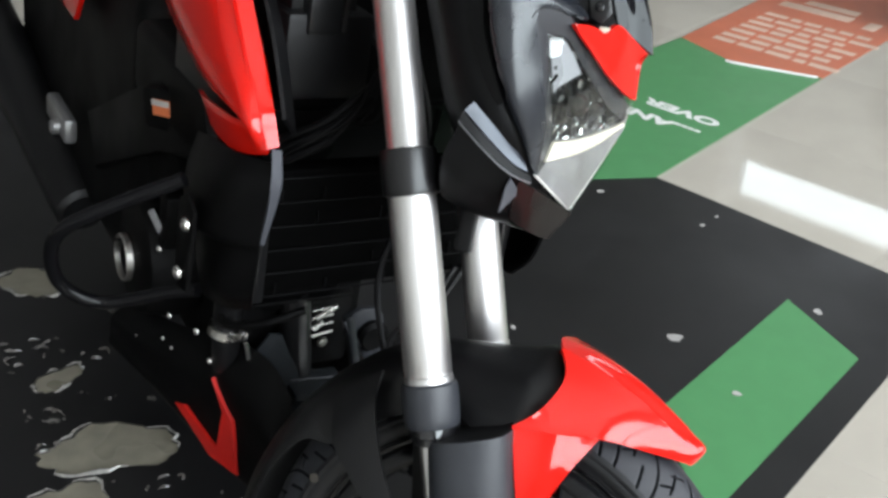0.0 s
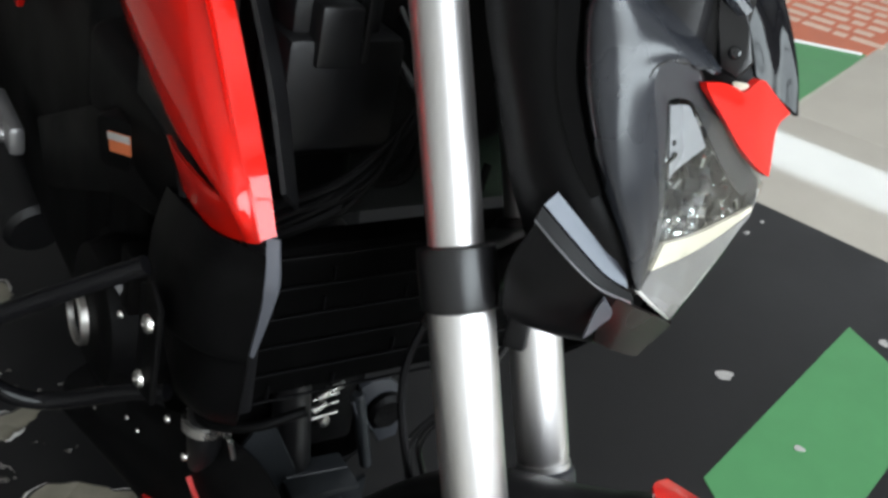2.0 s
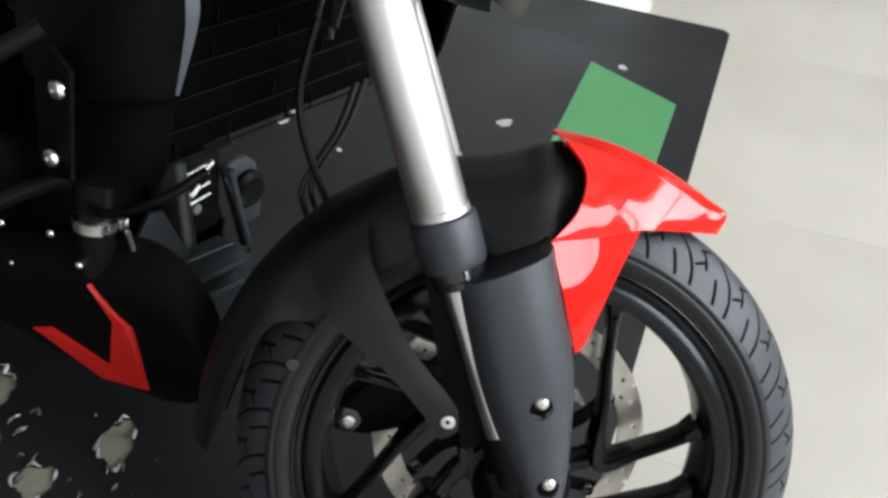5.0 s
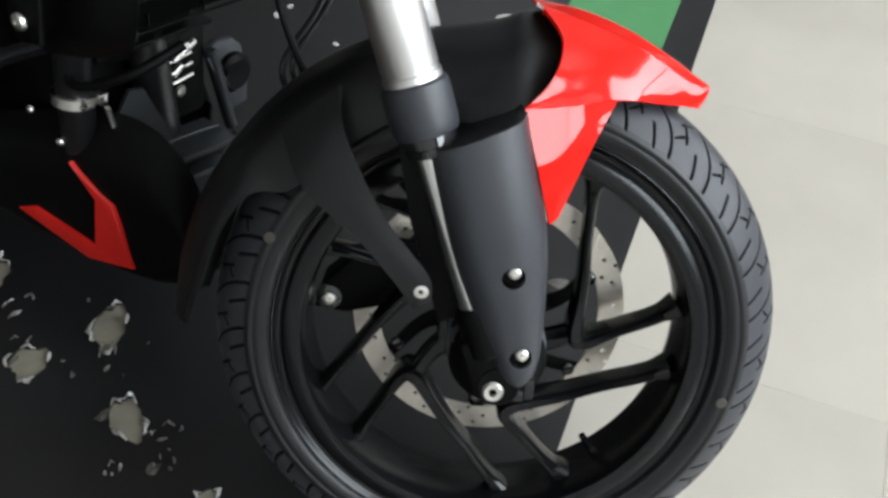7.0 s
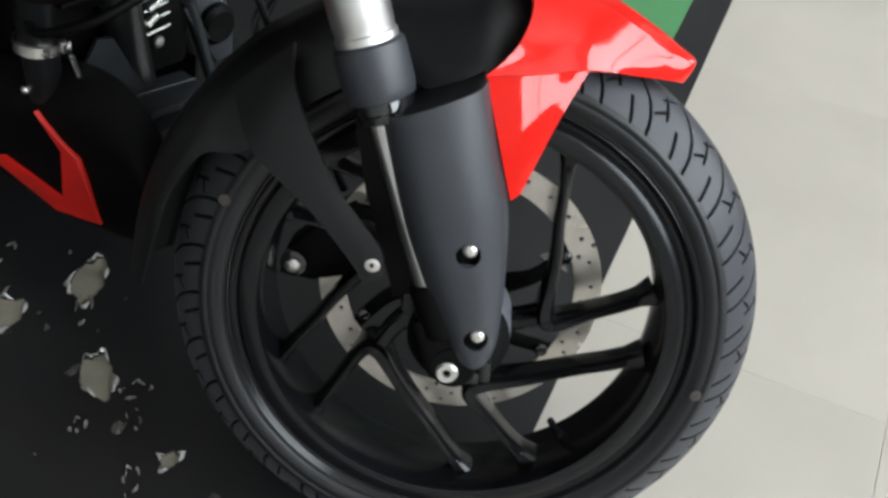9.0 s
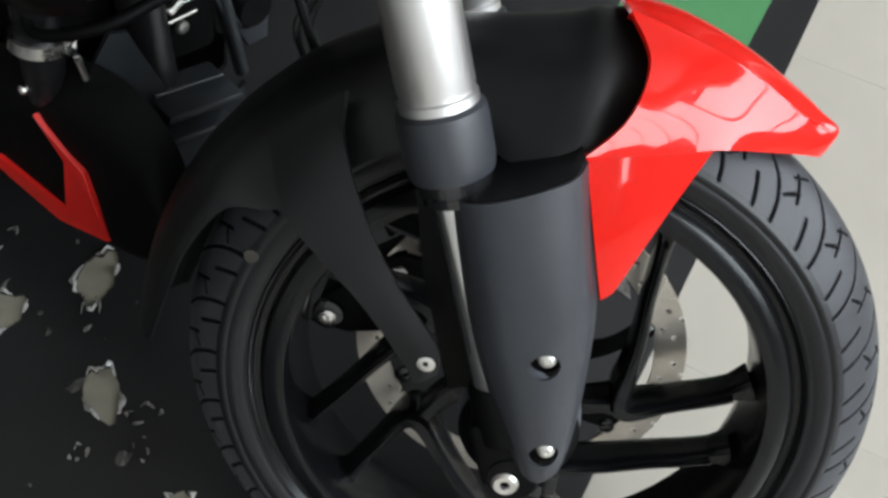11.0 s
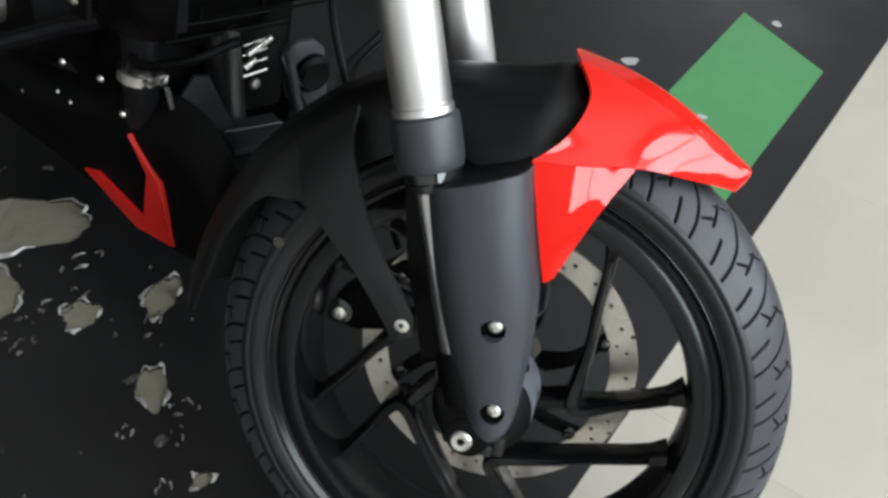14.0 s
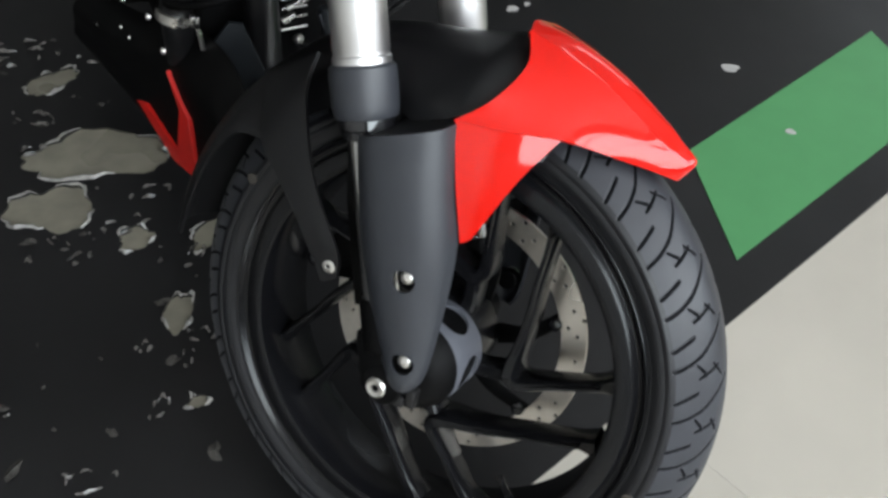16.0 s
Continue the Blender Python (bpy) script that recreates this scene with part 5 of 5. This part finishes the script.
for side in (-1, 1):
    bm = bmesh.new()
    rc = [[(-0.470, -0.215, 0.420), (-0.400, -0.222, 0.440), (-0.330, -0.220, 0.452), (-0.282, -0.200, 0.460)],
          [(-0.455, -0.232, 0.380), (-0.395, -0.240, 0.395), (-0.320, -0.236, 0.420), (-0.272, -0.205, 0.430)],
          [(-0.440, -0.236, 0.335), (-0.385, -0.246, 0.345), (-0.320, -0.238, 0.360), (-0.284, -0.206, 0.365)],
          [(-0.440, -0.222, 0.322), (-0.386, -0.230, 0.330), (-0.324, -0.224, 0.343), (-0.290, -0.203, 0.350)],
          [(-0.440, -0.218, 0.270), (-0.390, -0.226, 0.270), (-0.335, -0.225, 0.280), (-0.302, -0.200, 0.290)],
          [(-0.450, -0.205, 0.215), (-0.410, -0.212, 0.224), (-0.360, -0.205, 0.238), (-0.325, -0.190, 0.254)]]
    patch(bm, [[(x, -y * side, z) for x, y, z in r] for r in rc], 40, 18, 0.004, side)
    # same plastic as the fender, set matt black to paint in its shade
    cov = part("radiator_cover", bm, MATT, bike, "black plastic radiator side cover", at=MB)
    # lighter grey strip paints the highlight on the cover's front edge
    bm = bmesh.new()
    patch(bm, [[(x, -y * side, z) for x, y, z in r] for r in ([(-0.284, -0.204, 0.476), (-0.271, -0.207, 0.447), (-0.274, -0.208, 0.418), (-0.291, -0.209, 0.362)],
               [(-0.278, -0.196, 0.476), (-0.264, -0.199, 0.447), (-0.267, -0.200, 0.418), (-0.286, -0.201, 0.358)])], 4, 16, 0.006, side)
    part("cover_edge", bm, HUB_GREY, cov, "front edge of the cover with a highlight painted grey")

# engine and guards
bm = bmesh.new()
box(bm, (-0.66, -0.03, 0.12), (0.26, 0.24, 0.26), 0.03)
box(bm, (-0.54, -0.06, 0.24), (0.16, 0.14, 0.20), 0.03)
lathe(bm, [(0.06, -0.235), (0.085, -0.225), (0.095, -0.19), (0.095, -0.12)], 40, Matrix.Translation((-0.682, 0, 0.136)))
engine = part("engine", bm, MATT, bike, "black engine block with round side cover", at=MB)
bm = bmesh.new()
lathe(bm, [(0.032, -0.240), (0.032, -0.247), (0.034, -0.248), (0.036, -0.246), (0.036, -0.238)], 44, Matrix.Translation((-0.682, 0, 0.136)), closed=True)
part("cover_ring", bm, STEEL, engine, "thin bright ring on the engine cover")
for x, y, z in ((-0.569, -0.205, 0.097), (-0.508, -0.186, 0.105), (-0.60, -0.215, 0.190), (-0.475, -0.176, 0.075)):
    bolt(engine, MB @ pose(x, y, z), 0.0048, 0.005)
bm = bmesh.new()
box(bm, (-0.600, -0.186, 0.235), (0.034, 0.058, 0.080), 0.006)
stub = part("sensor_housing", bm, MATT, engine, "black housing on the engine side")
bm = bmesh.new()
slope_plate(bm, [(-0.607, -0.232, 0.248), (-0.597, -0.228, 0.256), (-0.604, -0.206, 0.206), (-0.614, -0.210, 0.199)], 0.002)
part("label_strip", bm, PLATE_GREY, stub, "slim dull silver label strip")
for k in range(6):
    bm = bmesh.new()
    box(bm, (-0.54, -0.06, 0.17 + 0.026 * k), (0.18, 0.16, 0.006), 0.002)
    part("cooling_fin", bm, MATT, engine)
bm = bmesh.new()
tube(bm, [(-0.372, -0.266, 0.405), (-0.410, -0.325, 0.362), (-0.446, -0.376, 0.318), (-0.473, -0.387, 0.275), (-0.490, -0.376, 0.222), (-0.484, -0.346, 0.195), (-0.472, -0.311, 0.192), (-0.431, -0.258, 0.222), (-0.400, -0.230, 0.240)], 0.0088, 14, 70)
part("crash_guard", bm, TUBE_BLACK, bike, "black tubular crash guard loop", at=MB)
bm = bmesh.new()
plate(bm, [(-0.346, 0.374), (-0.356, 0.266), (-0.386, 0.258), (-0.400, 0.272), (-0.396, 0.372), (-0.372, 0.388)], -0.262, -0.256, 0.002)
gp = part("guard_plate", bm, MATT, bike, "black guard mounting plate", at=MB)
for x, y, z in ((-0.360, -0.264, 0.354), (-0.376, -0.264, 0.283)):
    bolt(gp, MB @ pose(x, y, z), 0.0085, 0.006)


def skirt(x):
    """How far out the belly pan's flat side stands at x."""
    return 0.172 - 0.3 * (x + 0.465)


for side in (-1, 1):
    rows = []
    for top, bulge in ((1.0, -0.030), (0.72, -0.002), (0.3, 0.0), (0.0, 0.0), (-0.12, -0.020), (-0.2, -0.060)):
        row = []
        for x, lo, hi in ((-0.330, -0.040, 0.010), (-0.355, -0.067, 0.075), (-0.400, -0.074, 0.110), (-0.470, -0.070, 0.105), (-0.590, -0.050, 0.060), (-0.720, -0.040, 0.030)):
            row.append((x, -(skirt(x) - 0.003 + bulge), lo + (hi - lo) * top) if side < 0 else (x - 0.20, 0.085 + bulge * 0.5, lo + (hi - lo) * top))
        rows.append(row)
    bm = bmesh.new()
    patch(bm, rows, 26, 28, 0.004, -side)
    belly = part("belly_pan", bm, MATT, bike, "black belly pan with red vee decals", at=MB)
    if side < 0:
        bm = bmesh.new()
        plate(bm, [(-0.465, 0.053), (-0.430, 0.022), (-0.414, 0.012), (-0.394, -0.070), (-0.452, -0.077), (-0.541, -0.038), (-0.518, -0.029), (-0.440, -0.055), (-0.434, 0.014)], -0.006, 0.005, 0.0010)
        for v in bm.verts:
            v.co.y += side * (skirt(v.co.x) + 0.0005)
        part("decal", bm, RED_DECAL, belly, "red vee decal")
        for x, z in ((-0.652, 0.0143), (-0.567, 0.0417), (-0.588, 0.0461)):
            bolt(belly, MB @ pose(x, -skirt(x) + 0.002, z), 0.0028, 0.003, STEEL)
# hose, clamp and horn under the radiator
bm = bmesh.new()
tube(bm, [(-0.405, -0.165, 0.270), (-0.440, -0.168, 0.225), (-0.456, -0.166, 0.170), (-0.462, -0.162, 0.110), (-0.480, -0.150, 0.040)], 0.019, 18, 40)
hose = part("coolant_hose", bm, BLACK_SATIN, bike, "black rubber coolant hose", at=MB)
bm = bmesh.new()
lathe(bm, [(0.0195, -0.006), (0.0240, -0.0058), (0.0240, 0.0058), (0.0195, 0.006)], 32, pose(-0.4600, -0.1648, 0.134, 84, 0, 0), closed=True)
box(bm, (-0.434, -0.150, 0.138), (0.010, 0.010, 0.014), 0.002)
rod(bm, (-0.432, -0.146, 0.128), (-0.430, -0.140, 0.100), 0.0030, None, 10, 0.0006)
part("hose_clamp", bm, BOLT, hose, "bright steel hose clamp")
bm = bmesh.new()
tube(bm, [(-0.36, -0.10, 0.215), (-0.38, -0.15, 0.190), (-0.43, -0.18, 0.165), (-0.46, -0.17, 0.18)], 0.0055, 12, 30)
part("overflow_hose", bm, MATT, bike, "thin black overflow hose", at=MB)
bm = bmesh.new()
box(bm, (-0.520, -0.040, 0.085), (0.050, 0.180, 0.130), 0.010)
vent = part("engine_front", bm, MATT, bike, "black engine front behind the scoop", at=MB)


def bar(name, a, b, r, mat, lab="", flat=False):
    bm = bmesh.new()
    if flat:
        a, b = Vector(a), Vector(b)
        d = b - a
        box(bm, (0, 0, 0), (d.length, r * 5.0, r), r * 0.3, Matrix.Translation((a + b) / 2) @ d.to_track_quat("X", "Z").to_matrix().to_4x4())
    else:
        rod(bm, a, b, r, r * 0.85, 12, r * 0.25)
    return part(name, bm, mat, vent, lab)


bm = bmesh.new()
rod(bm, (-0.470, -0.062, 0.172), (-0.462, -0.052, 0.040), 0.021, 0.024, 28, 0.003)
part("header_pipe", bm, BLACK_SATIN, vent, "dark exhaust header pipe")
for k, (z, r) in enumerate(((0.1400, 0.0016), (0.1265, 0.0016), (0.1130, 0.0018), (0.0975, 0.0022))):
    bar("flange_edge", (-0.466, -0.034 + 0.001 * k, z - 0.001), (-0.466, 0.000 + 0.001 * k, z + 0.003), r, STEEL, "bright edge of the exhaust flange")
bar("stud", (-0.466, -0.026, 0.126), (-0.464, 0.005, 0.1445), 0.0042, BOLT, "bright steel stud")
bar("stud", (-0.466, -0.030, 0.108), (-0.466, -0.014, 0.118), 0.0050, STEEL, "steel stud end")
bolt(vent, MB @ pose(-0.488, 0.000, 0.068, 0, 0, 90), 0.008, 0.004, STEEL)
# scoop frame round the black opening
bm = bmesh.new()
slope_plate(bm, [(-0.447, -0.152, 0.062), (-0.452, -0.104, 0.124), (-0.449, -0.087, 0.122), (-0.434, -0.060, 0.055), (-0.430, -0.064, -0.010), (-0.438, -0.110, -0.045), (-0.447, -0.140, 0.000)], 0.006)
part("scoop_side", bm, SCOOP, vent, "dark blue-grey side face of the scoop")
bm = bmesh.new()
slope_plate(bm, [(-0.428, -0.074, 0.000), (-0.424, -0.012, 0.004), (-0.426, 0.030, 0.030), (-0.430, 0.034, -0.018), (-0.432, -0.006, -0.075), (-0.440, -0.046, -0.108), (-0.440, -0.096, -0.066)], 0.006)
part("scoop_lip", bm, SCOOP, vent, "dark curved lower lip of the scoop")
# grey bars paint the highlight lines along the scoop's dark edges
for a, b, r in (((-0.449, -0.089, 0.121), (-0.434, -0.062, 0.058), 0.0021), ((-0.453, -0.104, 0.117), (-0.440, -0.085, 0.070), 0.0010), ((-0.427, -0.074, 0.053), (-0.425, 0.004, 0.048), 0.0018),
                ((-0.426, -0.070, 0.024), (-0.425, -0.006, 0.020), 0.0018), ((-0.452, 0.012, 0.124), (-0.444, 0.036, 0.068), 0.0026), ((-0.452, 0.020, 0.122), (-0.446, 0.042, 0.078), 0.0014)):
    bar("scoop_highlight", a, b, r, GREY, "thin grey bar painting an edge highlight on the scoop")
for a, b in (((-0.430, -0.076, 0.040), (-0.428, 0.010, 0.036)), ((-0.430, -0.072, 0.010), (-0.428, 0.000, 0.006))):
    bar("scoop_bar", a, b, 0.012, SCOOP, "dark crossbar of the scoop", flat=True)
bar("scoop_pillar", (-0.456, 0.020, 0.130), (-0.444, 0.044, 0.020), 0.009, SCOOP, "dark pillar of the scoop")
bm = bmesh.new()
plate(bm, [(0.044, 0.108), (0.060, 0.116), (0.084, 0.114), (0.100, 0.100), (0.112, 0.050), (0.112, 0.014), (0.086, 0.010), (0.062, 0.050)], -0.006, 0.006, 0.003, pose(-0.492, 0, 0, 0, 0, 90) @ Matrix.Diagonal((1, -1, 1, 1)))
horn = part("horn", bm, GREY, bike, "dull grey horn bracket behind the forks", at=MB)
bm = bmesh.new()
lathe(bm, [(0.004, -0.010), (0.020, -0.012), (0.026, -0.006), (0.027, 0.004), (0.020, 0.014)], 28, pose(-0.484, 0.082, 0.068, 0, 0, 90))
part("rim", bm, MATT, horn, "dark round horn face")
for dy in (0.0, 0.016):
    bm = bmesh.new()
    tube(bm, [(-0.345, 0.110 + dy, 0.262), (-0.335, 0.070 + dy, 0.215), (-0.328, 0.012 + dy, 0.172), (-0.318, 0.012 + dy, 0.135), (-0.300, 0.03 + dy, 0.085)], 0.0038, 8, 30)
    part("cable", bm, BLACK_SATIN, bike, "black cable below the radiator", at=MB)
bm = bmesh.new()
box(bm, (-0.138, 0.072, 0.425), (0.022, 0.016, 0.055), 0.004)
part("cable_guide", bm, BLACK, bike, "small black cable guide on the fork", at=MW)
# dark boxes and looms behind the forks
bm = bmesh.new()
box(bm, (-0.430, -0.094, 0.538), (0.070, 0.114, 0.106), 0.010)
box(bm, (-0.440, -0.100, 0.600), (0.060, 0.086, 0.060), 0.008)
box(bm, (-0.500, 0.0, 0.550), (0.030, 0.420, 0.380), 0.008)
tray = part("air_box", bm, BLACK, bike, "black plastic box behind the steering head", at=MB)
bm = bmesh.new()
box(bm, (-0.400, -0.108, 0.594), (0.024, 0.040, 0.054), 0.004)
box(bm, (-0.402, -0.080, 0.600), (0.018, 0.006, 0.060), 0.002)
part("connector", bm, BLACK_SATIN, tray, "black connector block")
rnd = random.Random(11)
for i in range(7):
    bm = bmesh.new()
    d, e, f = 0.006 * i, rnd.uniform(-0.014, 0.014), rnd.uniform(-0.012, 0.012)
    tube(bm, [(-0.350 - e, -0.030 + e, 0.560 - 0.4 * d), (-0.352, -0.052 + f, 0.528 - d + e), (-0.350 + e, -0.080, 0.500 - d + f), (-0.356, -0.115 + f, 0.472 - d - e), (-0.385, -0.160 + e, 0.440 - d)],
         (0.0048, 0.0032, 0.0060, 0.0036)[i % 4], 8, 30)
    part("loom", bm, MATT, bike, "black wiring loom", at=MB)
# these boxes take the darker matt black, which paints in their shade
side_box = None
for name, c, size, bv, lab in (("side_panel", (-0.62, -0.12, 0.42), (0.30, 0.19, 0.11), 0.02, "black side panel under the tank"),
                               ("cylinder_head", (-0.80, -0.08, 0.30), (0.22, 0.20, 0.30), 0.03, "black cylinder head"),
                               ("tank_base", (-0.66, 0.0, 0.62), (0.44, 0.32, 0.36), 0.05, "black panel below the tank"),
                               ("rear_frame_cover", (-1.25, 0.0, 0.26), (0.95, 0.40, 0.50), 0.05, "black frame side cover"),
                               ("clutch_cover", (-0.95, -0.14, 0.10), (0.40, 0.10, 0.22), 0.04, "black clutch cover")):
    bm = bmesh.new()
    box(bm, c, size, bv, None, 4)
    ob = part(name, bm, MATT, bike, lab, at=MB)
    side_box = side_box or ob
MK = MB @ pose(-0.605, -0.222, 0.399, 0, -8, 30)
bm = bmesh.new()
box(bm, (0, 0.022, -0.004), (0.075, 0.044, 0.060), 0.010)
knob = part("panel_boss", bm, MATT, side_box, at=MK)
bm = bmesh.new()
box(bm, (0, -0.0008, 0), (0.030, 0.0015, 0.022), 0.0004)
part("badge", bm, ORANGE, knob, "small orange sticker")
bm = bmesh.new()
box(bm, (0, -0.0022, 0.0065), (0.030, 0.0010, 0.008), 0.0003)
part("badge_band", bm, SCRAP, knob, "pale band of the sticker")
bm = bmesh.new()
plate(bm, [(-1.045, 0.385), (-1.005, 0.430), (-0.930, 0.600), (-1.300, 0.620), (-1.190, 0.390)], -0.236, -0.226, 0.003)
part("tail_panel", bm, RED, bike, "glossy red side panel", at=MB)
bm = bmesh.new()
tube(bm, [(-0.46, 0, 0.62), (-0.56, -0.06, 0.50), (-0.72, -0.10, 0.30), (-0.90, -0.11, 0.10)], 0.020, 14, 40)
part("frame_tube", bm, BLACK_SATIN, bike, "black frame down tube", at=MB)
bm = bmesh.new()
box(bm, (-1.13, -0.236, 0.180), (0.150, 0.024, 0.046), 0.008)
rod(bm, (-1.10, -0.262, 0.175), (-1.10, -0.240, 0.175), 0.014, None, 20, 0.004)
part("footrest_bracket", bm, ALU, bike, "bare metal footrest bracket", at=MB)

# knee panel in the darker matt black too, its shade put into the colour
bm = bmesh.new()
plate(bm, [(-1.036, 0.229), (-0.65, 0.428), (-0.478, 0.466), (-0.450, 0.420), (-0.520, 0.360), (-0.640, 0.330), (-0.970, 0.149)], -0.215, -0.190, 0.006)
part("knee_panel", bm, MATT, bike, "black plastic side panel", at=MB)
bm = bmesh.new()
rod(bm, (-1.10, -0.200, 0.000), (-1.85, -0.270, 0.200), 0.050, 0.062, 28, 0.010)
muffler = part("muffler", bm, BLACK, bike, "black exhaust muffler", at=MB)
bm = bmesh.new()
rod(bm, (-1.84, -0.269, 0.197), (-1.88, -0.273, 0.208), 0.034, 0.030, 24, 0.004)
part("tail_pipe", bm, MATT, muffler)
bm = bmesh.new()
box(bm, (-1.62, 0, 0.37), (0.66, 0.34, 0.26), 0.06, None, 4)
part("tail_unit", bm, BLACK, bike, "black tail bodywork", at=MB)
bm = bmesh.new()
rim_mesh(bm)
rear = part("rear_wheel", bm, RIM, bike, "black rear wheel", at=MB @ pose(-1.36, 0, 0.022))
put("tyre", tyre_mesh("tyre", False), rear)

# ---- another motorcycle's wheel farther off ----
MX = pose(2.0, 3.54, 0.292, 0, 0, 152)
second = empty("motorcycle", pose(2.0, 3.54, 0, 0, 0, 152), "dark parked motorcycle with black wheels beyond the floor signs", "motorcycle")
bm = bmesh.new()
rim_mesh(bm)
other = part("front_wheel", bm, RIM, second, "black cast wheel", at=MX)
put("tyre", tyre_mesh("tyre", False), other)
spokes(other)
bm = bmesh.new()
patch(bm, [[(polar(0.318 - 0.10 * (abs(y) / 0.062) ** 2.5, d)[0], y, polar(0.318 - 0.10 * (abs(y) / 0.062) ** 2.5, d)[1]) for y in (-0.062, -0.045, 0.0, 0.045, 0.062)] for d in (48, 70, 95, 120, 145, 165)], 24, 14, 0.004, -1)
part("front_fender", bm, BLACK, second, "black front fender", at=MX)
for y in (-0.10, 0.10):
    bm = bmesh.new()
    rod(bm, (0.0, y, 0.0), (-0.20, y, 0.60), 0.024, 0.022, 20, 0.004)
    part("fork_leg", bm, MATT, second, "black fork leg", at=MX)
bm = bmesh.new()
lathe(bm, [(0.03, -0.06), (0.075, -0.05), (0.095, 0.0), (0.100, 0.05), (0.07, 0.10), (0.02, 0.12)], 28, pose(-0.10, 0, 0.46, 0, 0, 90))
part("headlamp", bm, BLACK_SATIN, second, "dark rounded headlamp shell", at=MX)
bm = bmesh.new()
tube(bm, [(-0.30, -0.36, 0.66), (-0.24, -0.22, 0.70), (-0.20, 0.0, 0.68), (-0.24, 0.22, 0.70), (-0.30, 0.36, 0.66)], 0.012, 10, 40)
part("handlebar", bm, BLACK_SATIN, second, "black handlebar", at=MX)
for y in (-0.30, 0.30):
    bm = bmesh.new()
    tube(bm, [(-0.27, y, 0.68), (-0.25, y * 1.08, 0.78), (-0.24, y * 1.25, 0.86)], 0.005, 8, 18)
    lathe(bm, [(0.02, -0.012), (0.050, -0.008), (0.054, 0.0), (0.046, 0.012), (0.01, 0.016)], 24, pose(-0.24, y * 1.35, 0.89, 0, 0, 80))
    part("mirror", bm, BLACK_SATIN, second, "black rear-view mirror on a stem", at=MX)
for name, c, size, lab in (("engine", (-0.62, 0, 0.06), (0.46, 0.30, 0.40), "dark engine block"), ("fuel_tank", (-0.55, 0, 0.46), (0.52, 0.30, 0.24), "dark rounded fuel tank"), ("seat", (-1.05, 0, 0.46), (0.62, 0.26, 0.12), "black seat")):
    bm = bmesh.new()
    box(bm, c, size, 0.05, None, 4)
    part(name, bm, BLACK, second, lab, at=MX)
bm = bmesh.new()
rim_mesh(bm)
rear2 = part("rear_wheel", bm, RIM, second, "black rear wheel", at=MX @ pose(-1.33, 0, 0))
put("tyre", tyre_mesh("tyre", False), rear2)

# ---- floor tiles ----
tile = bmesh.new()
box(tile, (0, 0, -0.004), (0.5993, 0.5993, 0.008), 0.0008, None, 1)
tm = bpy.data.meshes.new("tile")
tile.to_mesh(tm)
tile.free()
tm.materials.append(TILE)
for i in range(16):
    for j in range(18):
        put("tile", tm, floor, at=MR @ pose(U0 + 0.3 + 0.6 * i, V0 + 0.3 + 0.6 * j, 0))
